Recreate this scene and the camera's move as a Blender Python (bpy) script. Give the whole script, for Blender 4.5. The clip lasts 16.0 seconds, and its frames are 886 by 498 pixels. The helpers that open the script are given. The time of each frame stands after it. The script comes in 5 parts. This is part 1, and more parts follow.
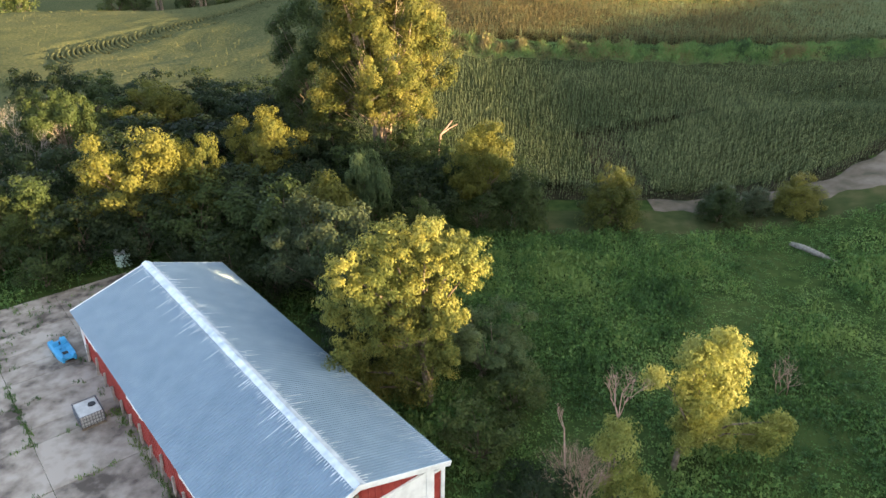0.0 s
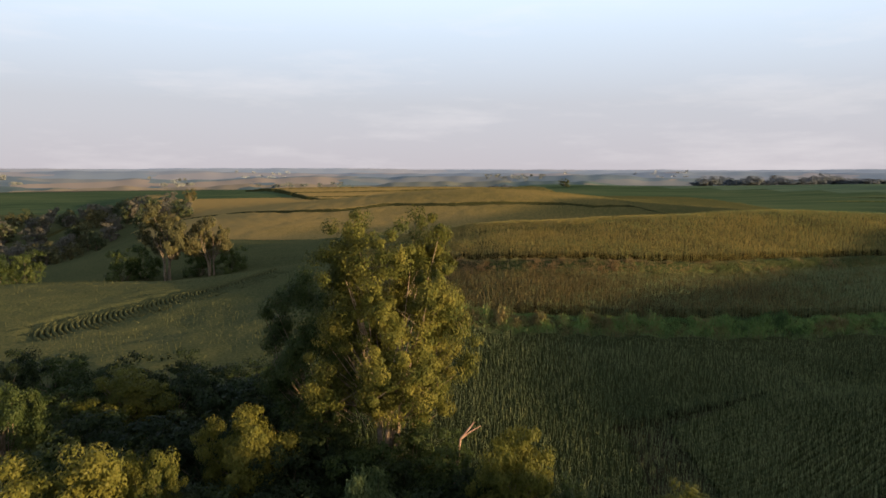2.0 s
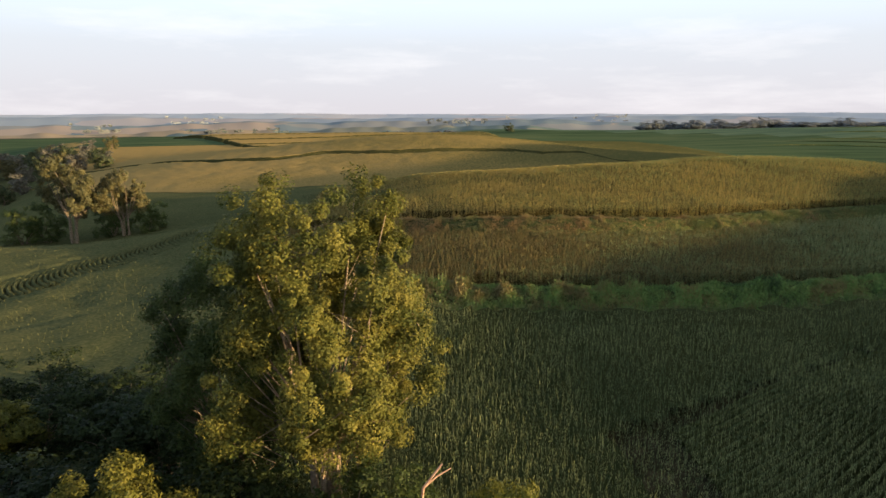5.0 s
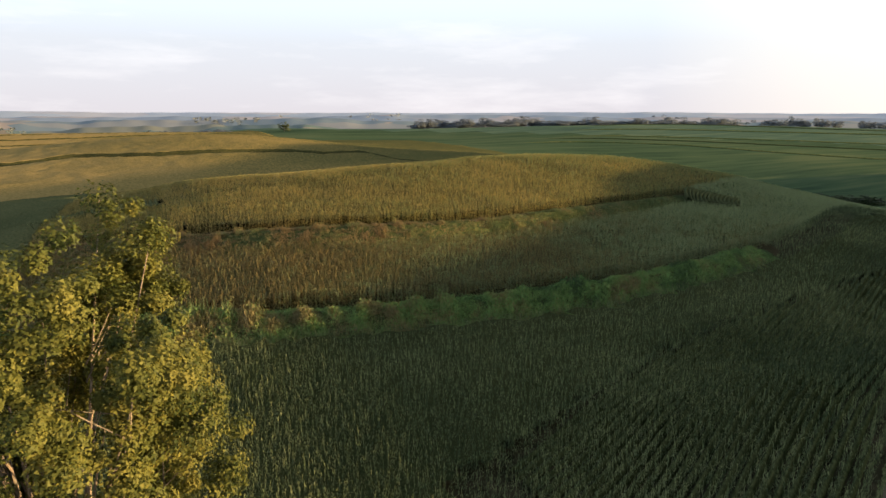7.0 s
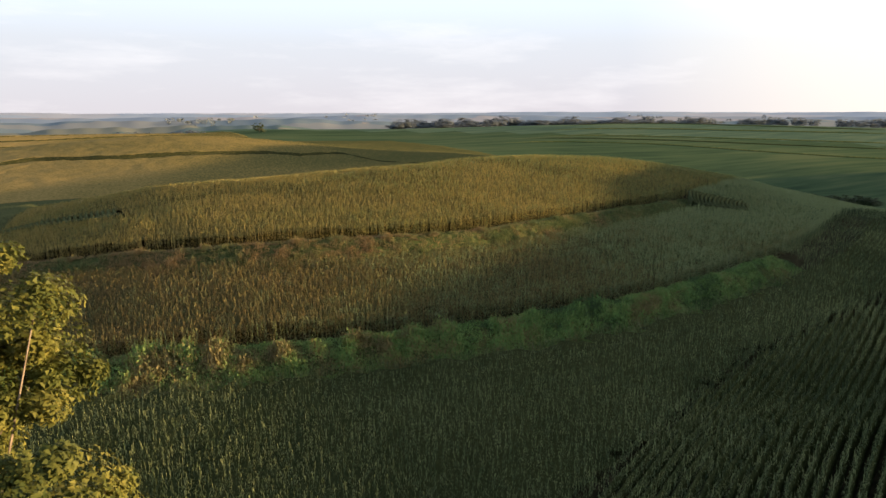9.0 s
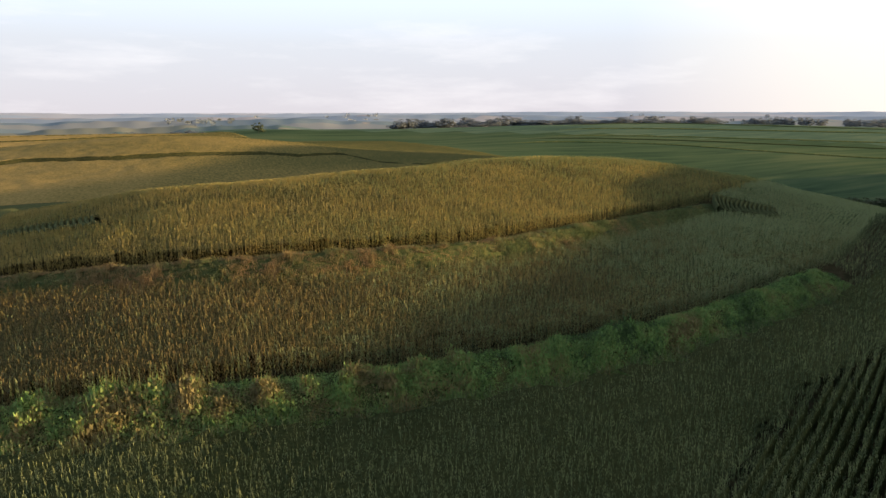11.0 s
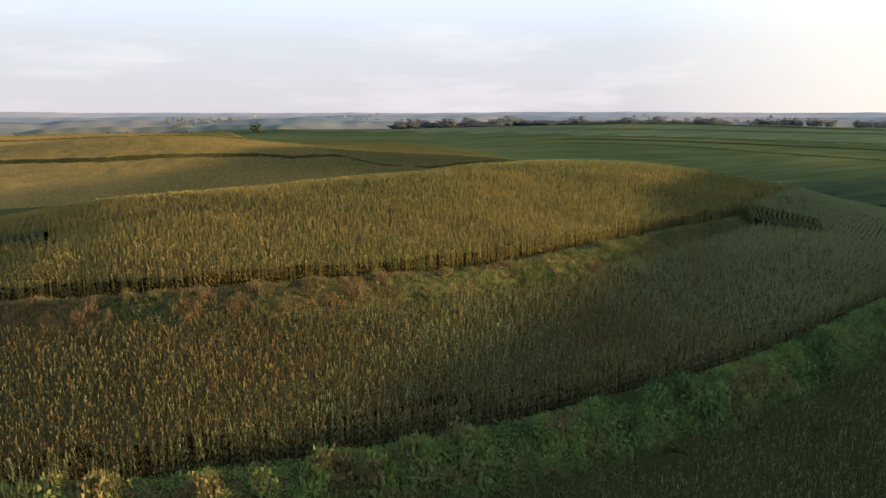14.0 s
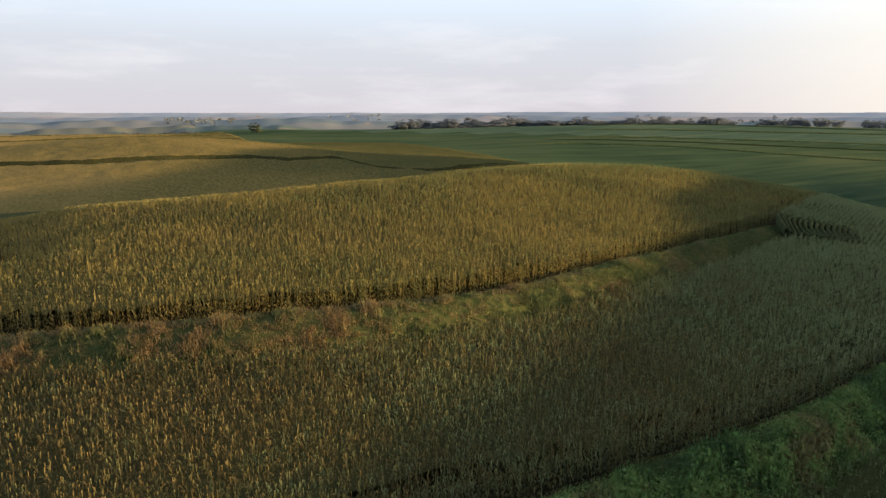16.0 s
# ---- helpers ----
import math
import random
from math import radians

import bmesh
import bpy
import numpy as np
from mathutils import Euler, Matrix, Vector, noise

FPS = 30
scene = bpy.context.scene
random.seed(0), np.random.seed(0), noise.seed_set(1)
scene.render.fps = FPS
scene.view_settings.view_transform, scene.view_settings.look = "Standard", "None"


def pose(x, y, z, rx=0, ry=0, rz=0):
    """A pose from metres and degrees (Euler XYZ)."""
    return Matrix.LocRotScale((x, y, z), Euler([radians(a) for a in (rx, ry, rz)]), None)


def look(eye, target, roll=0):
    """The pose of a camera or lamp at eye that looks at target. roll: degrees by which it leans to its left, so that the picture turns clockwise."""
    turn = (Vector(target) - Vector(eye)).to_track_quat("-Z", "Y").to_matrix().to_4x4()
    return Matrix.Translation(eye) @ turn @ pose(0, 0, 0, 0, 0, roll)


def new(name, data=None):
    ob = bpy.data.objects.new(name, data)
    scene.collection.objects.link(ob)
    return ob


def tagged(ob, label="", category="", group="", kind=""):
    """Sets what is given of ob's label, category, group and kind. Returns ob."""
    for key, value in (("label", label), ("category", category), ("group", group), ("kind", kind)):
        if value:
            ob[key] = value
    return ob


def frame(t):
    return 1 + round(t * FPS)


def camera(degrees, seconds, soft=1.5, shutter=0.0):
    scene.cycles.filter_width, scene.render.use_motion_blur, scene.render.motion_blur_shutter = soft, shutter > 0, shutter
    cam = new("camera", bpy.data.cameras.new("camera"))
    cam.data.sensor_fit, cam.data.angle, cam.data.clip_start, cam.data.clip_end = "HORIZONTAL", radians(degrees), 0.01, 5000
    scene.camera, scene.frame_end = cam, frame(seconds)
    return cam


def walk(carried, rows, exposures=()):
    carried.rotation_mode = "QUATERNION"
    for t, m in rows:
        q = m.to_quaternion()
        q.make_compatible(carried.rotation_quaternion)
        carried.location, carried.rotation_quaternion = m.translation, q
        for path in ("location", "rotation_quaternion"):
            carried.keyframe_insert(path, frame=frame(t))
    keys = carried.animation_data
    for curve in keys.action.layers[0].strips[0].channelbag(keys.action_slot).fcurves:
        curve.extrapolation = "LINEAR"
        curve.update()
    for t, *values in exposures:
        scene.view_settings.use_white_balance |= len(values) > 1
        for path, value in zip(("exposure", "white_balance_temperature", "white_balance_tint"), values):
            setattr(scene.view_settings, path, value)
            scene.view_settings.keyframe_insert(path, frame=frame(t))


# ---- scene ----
UNIT = 1.3          # metres in one unit of the plan below
cam = camera(64.8, 16.0, soft=1.45, shutter=0.2)
PATH = [
    (0, (-0.344, 0.023, 17.677), (-0.33, 1.801, 16.761), 0.5),
    (0.5, (-0.661, 2.184, 17.693), (-0.649, 3.988, 16.831), 0.4),
    (1, (-0.909, 4.375, 17.752), (-0.902, 6.258, 17.08), 0.2),
    (1.5, (-0.979, 6.535, 17.718), (-0.981, 8.489, 17.291), 0.0),
    (1.6, (-1.025, 7.067, 17.704), (-1.027, 9.03, 17.32), 0.3),
    (2, (-1.185, 8.95, 17.733), (-1.187, 10.937, 17.505), 0.1),
    (2.5, (-1.335, 10.999, 17.896), (-1.336, 12.996, 17.78), 0.1),
    (3, (-1.412, 12.942, 17.688), (-1.414, 14.937, 17.547), -0.1),
    (3.2, (-1.431, 13.732, 17.687), (-1.434, 15.723, 17.5), -0.2),
    (5.3, (-1.587, 22.003, 17.717), (-1.33, 23.948, 17.332), -0.0),
    (5.5, (-1.597, 22.769, 17.708), (-1.259, 24.702, 17.324), 0.0),
    (6, (-1.637, 24.677, 17.697), (-1.159, 26.581, 17.312), 0.1),
    (6.5, (-1.558, 26.556, 17.715), (-0.924, 28.414, 17.331), 0.1),
    (7, (-1.351, 28.56, 17.671), (-0.59, 30.369, 17.287), 0.1),
    (7.5, (-1.119, 30.579, 17.639), (-0.3, 32.363, 17.254), 0.1),
    (8, (-0.697, 32.657, 17.584), (0.126, 34.439, 17.2), 0.0),
    (8.5, (-0.171, 34.796, 17.538), (0.65, 36.579, 17.154), -0.1),
    (9, (0.368, 36.783, 17.534), (1.188, 38.566, 17.15), -0.1),
    (11.5, (3.363, 45.23, 17.281), (4.179, 47.015, 16.897), -0.1),
    (12, (4.023, 46.824, 17.262), (4.839, 48.609, 16.878), -0.0),
    (12.5, (4.738, 48.479, 17.253), (5.554, 50.264, 16.869), -0.0),
    (13, (5.524, 50.166, 17.249), (6.339, 51.951, 16.865), -0.0),
    (13.5, (6.268, 51.81, 17.277), (7.083, 53.595, 16.892), -0.0),
    (14, (7.056, 53.437, 17.28), (7.87, 55.222, 16.896), -0.0),
    (14.5, (7.88, 55.094, 17.281), (8.694, 56.88, 16.896), -0.1),
    (15, (8.705, 56.824, 17.283), (9.518, 58.611, 16.898), -0.1),
    (15.5, (9.527, 58.549, 17.286), (10.338, 60.336, 16.901), -0.1),
    (16, (10.288, 60.113, 17.342), (11.097, 61.901, 16.958), 0.0),
]

EXPOSURE = [(0.0, 2.93, 6400, 12), (0.5, 3.08, 6500, 14), (1.0, 3.26, 6600, 15), (1.5, 2.85, 6750, 14), (2.0, 1.2, 6750, 13), (2.5, 0.73, 6500, 13),
            (3.2, 0.58, 6500, 12), (5.3, 1.69, 6750, 10), (9.0, 1.64, 6750, 11), (14.0, 1.54, 6700, 11), (16.0, 1.46, 6700, 11)]
walk(cam, [(t, look(Vector(eye) * UNIT, Vector(target) * UNIT, roll)) for t, eye, target, roll in PATH], EXPOSURE)

# ---- world and sun ----
SUN_AZ, SUN_EL = 112.0, 6.0          # clockwise from +y, above the horizon
SX, SY = math.sin(radians(SUN_AZ)), math.cos(radians(SUN_AZ))
world = bpy.data.worlds.new("evening_sky")
scene.world = world
world.use_nodes = True
wn, wl = world.node_tree.nodes, world.node_tree.links
wn.clear()
sky = wn.new("ShaderNodeTexSky")
sky.sky_type, sky.sun_disc = "NISHITA", False
sky.sun_elevation, sky.sun_rotation = radians(SUN_EL + 4), radians(SUN_AZ)
sky.air_density, sky.dust_density, sky.ozone_density = 1.0, 2.0, 2.0
coord = wn.new("ShaderNodeTexCoord")
stretch = wn.new("ShaderNodeMapping")
stretch.inputs["Scale"].default_value = (1.6, 1.6, 9.0)
wisp = wn.new("ShaderNodeTexNoise")
wisp.inputs["Scale"].default_value, wisp.inputs["Detail"].default_value = 2.2, 7.0
wisp.inputs["Roughness"].default_value = 0.6
wramp = wn.new("ShaderNodeValToRGB")
wramp.color_ramp.elements[0].position, wramp.color_ramp.elements[1].position = 0.52, 0.80
wramp.color_ramp.elements[1].color = (0.36, 0.36, 0.36, 1)
height = wn.new("ShaderNodeSeparateXYZ")
veil = wn.new("ShaderNodeValToRGB")          # the evening haze: thick at the horizon, thin overhead
for i, (p, v) in enumerate(((0.0, 0.95), (0.10, 0.9), (0.30, 0.9), (0.75, 0.8))):
    e = veil.color_ramp.elements[i] if i < 2 else veil.color_ramp.elements.new(p)
    e.position, e.color = p, (v, v, v, 1)
tint = wn.new("ShaderNodeValToRGB")
for i, (p, c) in enumerate(((0.0, (6.2, 6.05, 6.6)), (0.09, (6.6, 7.05, 7.9)), (0.18, (7.8, 9.4, 11.2)), (0.30, (10.2, 12.8, 16.0)), (0.48, (2.4, 3.4, 4.8)))):
    e = tint.color_ramp.elements[i] if i < 2 else tint.color_ramp.elements.new(p)
    e.position, e.color = p, (*c, 1)
wl.new(height.outputs["Z"], tint.inputs["Fac"])
hazy = wn.new("ShaderNodeMixRGB")
wl.new(tint.outputs["Color"], hazy.inputs["Color2"])
# the brighter haze on the sun's side
toward = wn.new("ShaderNodeVectorMath")
toward.operation = "DOT_PRODUCT"
toward.inputs[1].default_value = (SX, SY, 0.10)
wl.new(coord.outputs["Generated"], toward.inputs[0])
glow = wn.new("ShaderNodeValToRGB")
glow.color_ramp.elements[0].position, glow.color_ramp.elements[1].position = 0.30, 1.0
glow.color_ramp.elements[1].color = (0.8, 0.8, 0.8, 1)
wl.new(toward.outputs["Value"], glow.inputs["Fac"])
bright = wn.new("ShaderNodeMixRGB")
bright.inputs["Color2"].default_value = (13.6, 12.3, 9.6, 1)
wl.new(glow.outputs["Color"], bright.inputs["Fac"])
wmix = wn.new("ShaderNodeMixRGB")
wmix.inputs["Color2"].default_value = (10.5, 10.3, 10.5, 1)
wbg = wn.new("ShaderNodeBackground")
wbg.inputs["Strength"].default_value = 0.042
wout = wn.new("ShaderNodeOutputWorld")
wl.new(coord.outputs["Generated"], stretch.inputs["Vector"])
wl.new(coord.outputs["Generated"], height.inputs["Vector"])
wl.new(height.outputs["Z"], veil.inputs["Fac"])
wl.new(stretch.outputs["Vector"], wisp.inputs["Vector"])
wl.new(wisp.outputs["Fac"], wramp.inputs["Fac"])
wl.new(veil.outputs["Color"], hazy.inputs["Fac"])
wl.new(sky.outputs["Color"], hazy.inputs["Color1"])
wl.new(hazy.outputs["Color"], bright.inputs["Color1"])
wl.new(bright.outputs["Color"], wmix.inputs["Color1"])
wl.new(wramp.outputs["Color"], wmix.inputs["Fac"])
wl.new(wmix.outputs["Color"], wbg.inputs["Color"])
wl.new(wbg.outputs["Background"], wout.inputs["Surface"])

sun_data = bpy.data.lights.new("sun", "SUN")
sun_data.energy, sun_data.angle, sun_data.color = 5.0, radians(0.5), (1.0, 0.71, 0.36)
sun = new("sun", sun_data)
_ce = math.cos(radians(SUN_EL))
sun.matrix_world = look((0, 0, 0), (-SX * _ce, -SY * _ce, -math.sin(radians(SUN_EL))))


# ---- materials ----
def shader(name, stops, scale=1.0, rough=0.8, bump=0.0, bump_scale=30.0, metal=0.0, island=0.0, per_object=0.0,
           through_light=0.0, large=0.0, large_scale=0.1, spec=0.3, stretch_by=(1, 1, 1), detail=6.0, along_x=0.0, middle_x=40.0):
    """A noise-coloured surface: stops run dark to light; island and per_object shift them piece by piece, large by wide patches."""
    m = bpy.data.materials.new(name)
    m.use_nodes = True
    n, l = m.node_tree.nodes, m.node_tree.links
    n.clear()
    out, tc = n.new("ShaderNodeOutputMaterial"), n.new("ShaderNodeNewGeometry")
    mp = n.new("ShaderNodeMapping")
    mp.inputs["Scale"].default_value = [v / UNIT for v in stretch_by]
    l.new(tc.outputs["Position"], mp.inputs["Vector"])
    tex = n.new("ShaderNodeTexNoise")
    tex.inputs["Scale"].default_value, tex.inputs["Detail"].default_value = scale, detail
    l.new(mp.outputs["Vector"], tex.inputs["Vector"])
    value = tex.outputs["Fac"]

    def add(source, amount, middle=0.5):
        nonlocal value
        a = n.new("ShaderNodeMath")
        a.operation = "MULTIPLY_ADD"
        a.inputs[1].default_value = amount
        b = n.new("ShaderNodeMath")
        b.operation = "SUBTRACT"
        b.inputs[1].default_value = middle
        l.new(source, b.inputs[0])
        l.new(b.outputs[0], a.inputs[0])
        l.new(value, a.inputs[2])
        value = a.outputs[0]
    if island:
        add(tc.outputs["Random Per Island"], island)
    if per_object:
        add(n.new("ShaderNodeObjectInfo").outputs["Random"], per_object)
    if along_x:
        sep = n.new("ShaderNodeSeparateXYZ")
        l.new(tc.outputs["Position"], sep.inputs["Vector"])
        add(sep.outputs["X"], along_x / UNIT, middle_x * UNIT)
    if large:
        wide = n.new("ShaderNodeTexNoise")
        wide.inputs["Scale"].default_value, wide.inputs["Detail"].default_value = large_scale / UNIT, 3.0
        l.new(tc.outputs["Position"], wide.inputs["Vector"])
        add(wide.outputs["Fac"], large)
    ramp = n.new("ShaderNodeValToRGB")
    els = ramp.color_ramp.elements
    while len(els) < len(stops):
        els.new(0.5)
    for i, c in enumerate(stops):
        els[i].position = 0.25 + 0.5 * i / max(1, len(stops) - 1)
        els[i].color = (*c, 1)
    l.new(value, ramp.inputs["Fac"])
    p = n.new("ShaderNodeBsdfPrincipled")
    p.inputs["Roughness"].default_value, p.inputs["Metallic"].default_value = rough, metal
    p.inputs["Specular IOR Level"].default_value = spec
    l.new(ramp.outputs["Color"], p.inputs["Base Color"])
    if bump:
        bt = n.new("ShaderNodeTexNoise")
        bt.inputs["Scale"].default_value, bt.inputs["Detail"].default_value = bump_scale / UNIT, 4.0
        l.new(tc.outputs["Position"], bt.inputs["Vector"])
        bn = n.new("ShaderNodeBump")
        bn.inputs["Strength"].default_value = bump
        l.new(bt.outputs["Fac"], bn.inputs["Height"])
        l.new(bn.outputs["Normal"], p.inputs["Normal"])
    surface = p.outputs["BSDF"]
    if through_light:
        tr = n.new("ShaderNodeBsdfTranslucent")
        l.new(ramp.outputs["Color"], tr.inputs["Color"])
        mx = n.new("ShaderNodeMixShader")
        mx.inputs["Fac"].default_value = through_light
        l.new(p.outputs["BSDF"], mx.inputs[1])
        l.new(tr.outputs["BSDF"], mx.inputs[2])
        surface = mx.outputs["Shader"]
    l.new(surface, out.inputs["Surface"])
    return m


LEAF = dict(scale=0.6, rough=0.6, island=0.3, per_object=0.3, through_light=0.45, spec=0.2)
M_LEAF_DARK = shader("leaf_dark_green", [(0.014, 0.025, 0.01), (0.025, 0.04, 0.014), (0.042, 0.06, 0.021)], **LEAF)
M_LEAF_GREEN = shader("leaf_green", [(0.03, 0.049, 0.015), (0.05, 0.074, 0.021), (0.084, 0.105, 0.03)], **LEAF)
M_LEAF_YELLOW = shader("leaf_yellow_green", [(0.06, 0.075, 0.016), (0.105, 0.113, 0.022), (0.165, 0.158, 0.033)], **LEAF)
M_LEAF_GOLD = shader("leaf_golden", [(0.16, 0.185, 0.045), (0.25, 0.26, 0.065), (0.34, 0.335, 0.1)], scale=0.6, rough=0.55, island=0.4, through_light=0.45, spec=0.2)
M_LEAF_LIME = shader("leaf_lime", [(0.095, 0.12, 0.034), (0.19, 0.2, 0.05), (0.3, 0.285, 0.07)], scale=0.6, rough=0.55, island=0.25, through_light=0.45, spec=0.15, large=0.5, large_scale=0.6)
M_LEAF_GREY = shader("leaf_grey_green", [(0.038, 0.056, 0.026), (0.068, 0.086, 0.04), (0.108, 0.12, 0.055)], **LEAF)
M_LEAF_PALE = shader("leaf_pale_green", [(0.06, 0.092, 0.037), (0.09, 0.125, 0.049), (0.13, 0.156, 0.06)], **LEAF)
M_LEAF_COTTON = shader("leaf_cottonwood", [(0.042, 0.056, 0.014), (0.1, 0.106, 0.024), (0.18, 0.165, 0.038)], scale=0.6, rough=0.6, island=0.2, through_light=0.3, spec=0.12, large=1.2, large_scale=0.7)
# Valley woods: haze is mixed into this brown.
M_LEAF_VALLEY = shader("leaf_hazy_brown", [(0.12, 0.122, 0.108), (0.145, 0.14, 0.12), (0.17, 0.155, 0.125)], scale=0.1, rough=0.95, island=0.1, per_object=0.5, through_light=0.5, spec=0.0)
M_LEAF_RUST = shader("leaf_rusty", [(0.055, 0.06, 0.03), (0.095, 0.094, 0.042), (0.145, 0.128, 0.056)], **LEAF)
# Far belts: the bluish grey of leaf and bark is haze in the colour.
M_LEAF_FAR = shader("leaf_far_haze", [(0.16, 0.185, 0.215), (0.175, 0.2, 0.23), (0.19, 0.215, 0.24)], scale=0.1, rough=0.95, island=0.1, per_object=0.5, through_light=0.5, spec=0.0)
M_BARK_FAR = shader("bark_far_haze", [(0.14, 0.15, 0.17), (0.17, 0.18, 0.2)], scale=1.0, rough=0.95, spec=0.0)
M_BARK = shader("bark", [(0.06, 0.046, 0.032), (0.14, 0.11, 0.078), (0.24, 0.19, 0.14)], scale=5, rough=0.9, bump=0.5, bump_scale=18)
M_PALE_BARK = shader("pale_bark", [(0.13, 0.095, 0.066), (0.24, 0.18, 0.13), (0.34, 0.27, 0.2)], scale=5, rough=0.9, bump=0.5, bump_scale=18)
M_LOG = shader("grey_log", [(0.11, 0.1, 0.085), (0.2, 0.18, 0.15), (0.28, 0.25, 0.21)], scale=5, rough=0.95, bump=0.5, bump_scale=16)
M_DEADWOOD = shader("dead_wood", [(0.2, 0.12, 0.085), (0.33, 0.21, 0.16), (0.44, 0.31, 0.245)], scale=5, rough=0.9)
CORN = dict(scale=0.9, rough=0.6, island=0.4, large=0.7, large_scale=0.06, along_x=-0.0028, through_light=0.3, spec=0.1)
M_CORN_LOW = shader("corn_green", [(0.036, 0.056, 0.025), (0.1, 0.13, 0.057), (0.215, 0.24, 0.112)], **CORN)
# Middle and upper corn: shade at the +x end is coloured as pale green.
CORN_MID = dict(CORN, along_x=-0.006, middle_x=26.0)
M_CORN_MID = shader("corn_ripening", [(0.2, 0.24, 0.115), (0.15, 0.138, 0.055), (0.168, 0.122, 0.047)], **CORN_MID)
M_CORN_TOP = shader("corn_golden", [(0.16, 0.178, 0.066), (0.22, 0.182, 0.056), (0.3, 0.225, 0.074)], **CORN)
GRASS = dict(scale=0.5, rough=0.65, island=0.32, large=1.3, through_light=0.25, spec=0.2)
M_GRASS_GREEN = shader("bank_grass_green", [(0.05, 0.09, 0.03), (0.135, 0.245, 0.07), (0.16, 0.215, 0.065), (0.17, 0.14, 0.06)], large_scale=0.30, along_x=-0.0042, middle_x=32.0, **GRASS)
M_GRASS_DRY = shader("bank_grass_dry", [(0.075, 0.105, 0.036), (0.13, 0.155, 0.053), (0.19, 0.155, 0.066), (0.24, 0.16, 0.075)], large_scale=0.28, along_x=-0.004, middle_x=30.0, **GRASS)
WEED = dict(GRASS, large=1.1)
M_WEEDS = shader("meadow_weeds", [(0.034, 0.075, 0.02), (0.082, 0.155, 0.04), (0.16, 0.225, 0.062)], large_scale=0.15, **WEED)
M_SOIL = shader("field_soil", [(0.014, 0.015, 0.008), (0.03, 0.028, 0.016), (0.055, 0.045, 0.028)], scale=1.2, rough=0.95, bump=0.5, bump_scale=6, large=0.3, spec=0.0)
M_TURF = shader("turf", [(0.022, 0.038, 0.012), (0.038, 0.06, 0.018), (0.058, 0.074, 0.024)], scale=1.5, rough=0.9, bump=0.7, bump_scale=5, large=0.6, spec=0.0)
M_THATCH = shader("bank_thatch", [(0.03, 0.045, 0.016), (0.055, 0.065, 0.025), (0.10, 0.09, 0.035)], scale=2.0, rough=0.95, bump=0.8, bump_scale=7, large=0.6, spec=0.0)
M_LANE = shader("mown_lane", [(0.032, 0.045, 0.017), (0.048, 0.06, 0.023), (0.08, 0.075, 0.034)], scale=1.0, rough=0.9, bump=0.4, bump_scale=9, large=0.5, spec=0.0)
M_TAN = shader("bare_tan_soil", [(0.05, 0.055, 0.035), (0.12, 0.1, 0.075), (0.18, 0.15, 0.12)], scale=0.8, rough=0.95, bump=0.4, bump_scale=5, large=0.4, spec=0.0)
# Greener towards +x: the hill's shaded half is put into the colour.
M_FARCORN = shader("far_corn", [(0.08, 0.08, 0.032), (0.18, 0.138, 0.05), (0.265, 0.188, 0.074)], scale=1.6, rough=0.9, bump=1.0, bump_scale=2.0, large=0.7, large_scale=0.02, spec=0.0, along_x=-0.0035, middle_x=20.0)
M_FARBEAN = shader("far_beans", [(0.036, 0.06, 0.034), (0.058, 0.088, 0.045), (0.09, 0.112, 0.056)], scale=0.5, rough=0.95, bump=0.6, bump_scale=0.8, large=0.9, large_scale=0.012, spec=0.0, stretch_by=(0.04, 0.35, 1))
# The beans again for farther off, haze put into a paler, bluer colour.
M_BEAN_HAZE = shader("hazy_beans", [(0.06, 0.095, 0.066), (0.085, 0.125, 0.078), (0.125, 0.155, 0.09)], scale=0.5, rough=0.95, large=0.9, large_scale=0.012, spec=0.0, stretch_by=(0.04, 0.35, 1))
# Corn edges: shade among the stalks is put into this dark colour.
M_CORN_SIDE_SHADE = shader("corn_side_shade", [(0.02, 0.026, 0.01), (0.045, 0.045, 0.018), (0.08, 0.07, 0.03)], scale=2.0, rough=0.95, spec=0.0)
M_FARGREEN = shader("far_green_corn", [(0.05, 0.075, 0.025), (0.10, 0.115, 0.04), (0.17, 0.16, 0.06)], scale=0.8, rough=0.9, bump=1.0, bump_scale=1.2, large=0.7, large_scale=0.02, spec=0.0)
M_HILLSIDE = shader("hillside_corn", [(0.044, 0.054, 0.025), (0.073, 0.08, 0.037), (0.11, 0.108, 0.05)], scale=3.2, rough=0.9, bump=1.0, bump_scale=4.5, large=0.6, large_scale=0.03, spec=0.0)
M_CONCRETE = shader("old_concrete", [(0.085, 0.07, 0.058), (0.2, 0.168, 0.14), (0.285, 0.245, 0.205), (0.36, 0.315, 0.27)], scale=1.9, rough=0.9, bump=0.3, bump_scale=14, large=1.15, large_scale=0.42, per_object=0.2)
M_GALV = shader("galvanised_sheet", [(0.185, 0.26, 0.325), (0.21, 0.285, 0.355), (0.235, 0.315, 0.385)], scale=1.3, rough=0.5, metal=0.3, large=0.2, large_scale=0.5, stretch_by=(1, 1, 1))
M_RIDGE = shader("ridge_metal", [(0.36, 0.41, 0.46), (0.56, 0.6, 0.63), (0.74, 0.77, 0.79)], scale=3, rough=0.4, metal=0.3)
M_RED = shader("red_siding", [(0.20, 0.025, 0.02), (0.28, 0.04, 0.03), (0.36, 0.07, 0.055)], scale=2.5, rough=0.6, large=0.4, large_scale=0.7)
M_WHITE = shader("white_paint", [(0.60, 0.60, 0.58), (0.74, 0.74, 0.72), (0.82, 0.82, 0.80)], scale=3, rough=0.6, large=0.4)


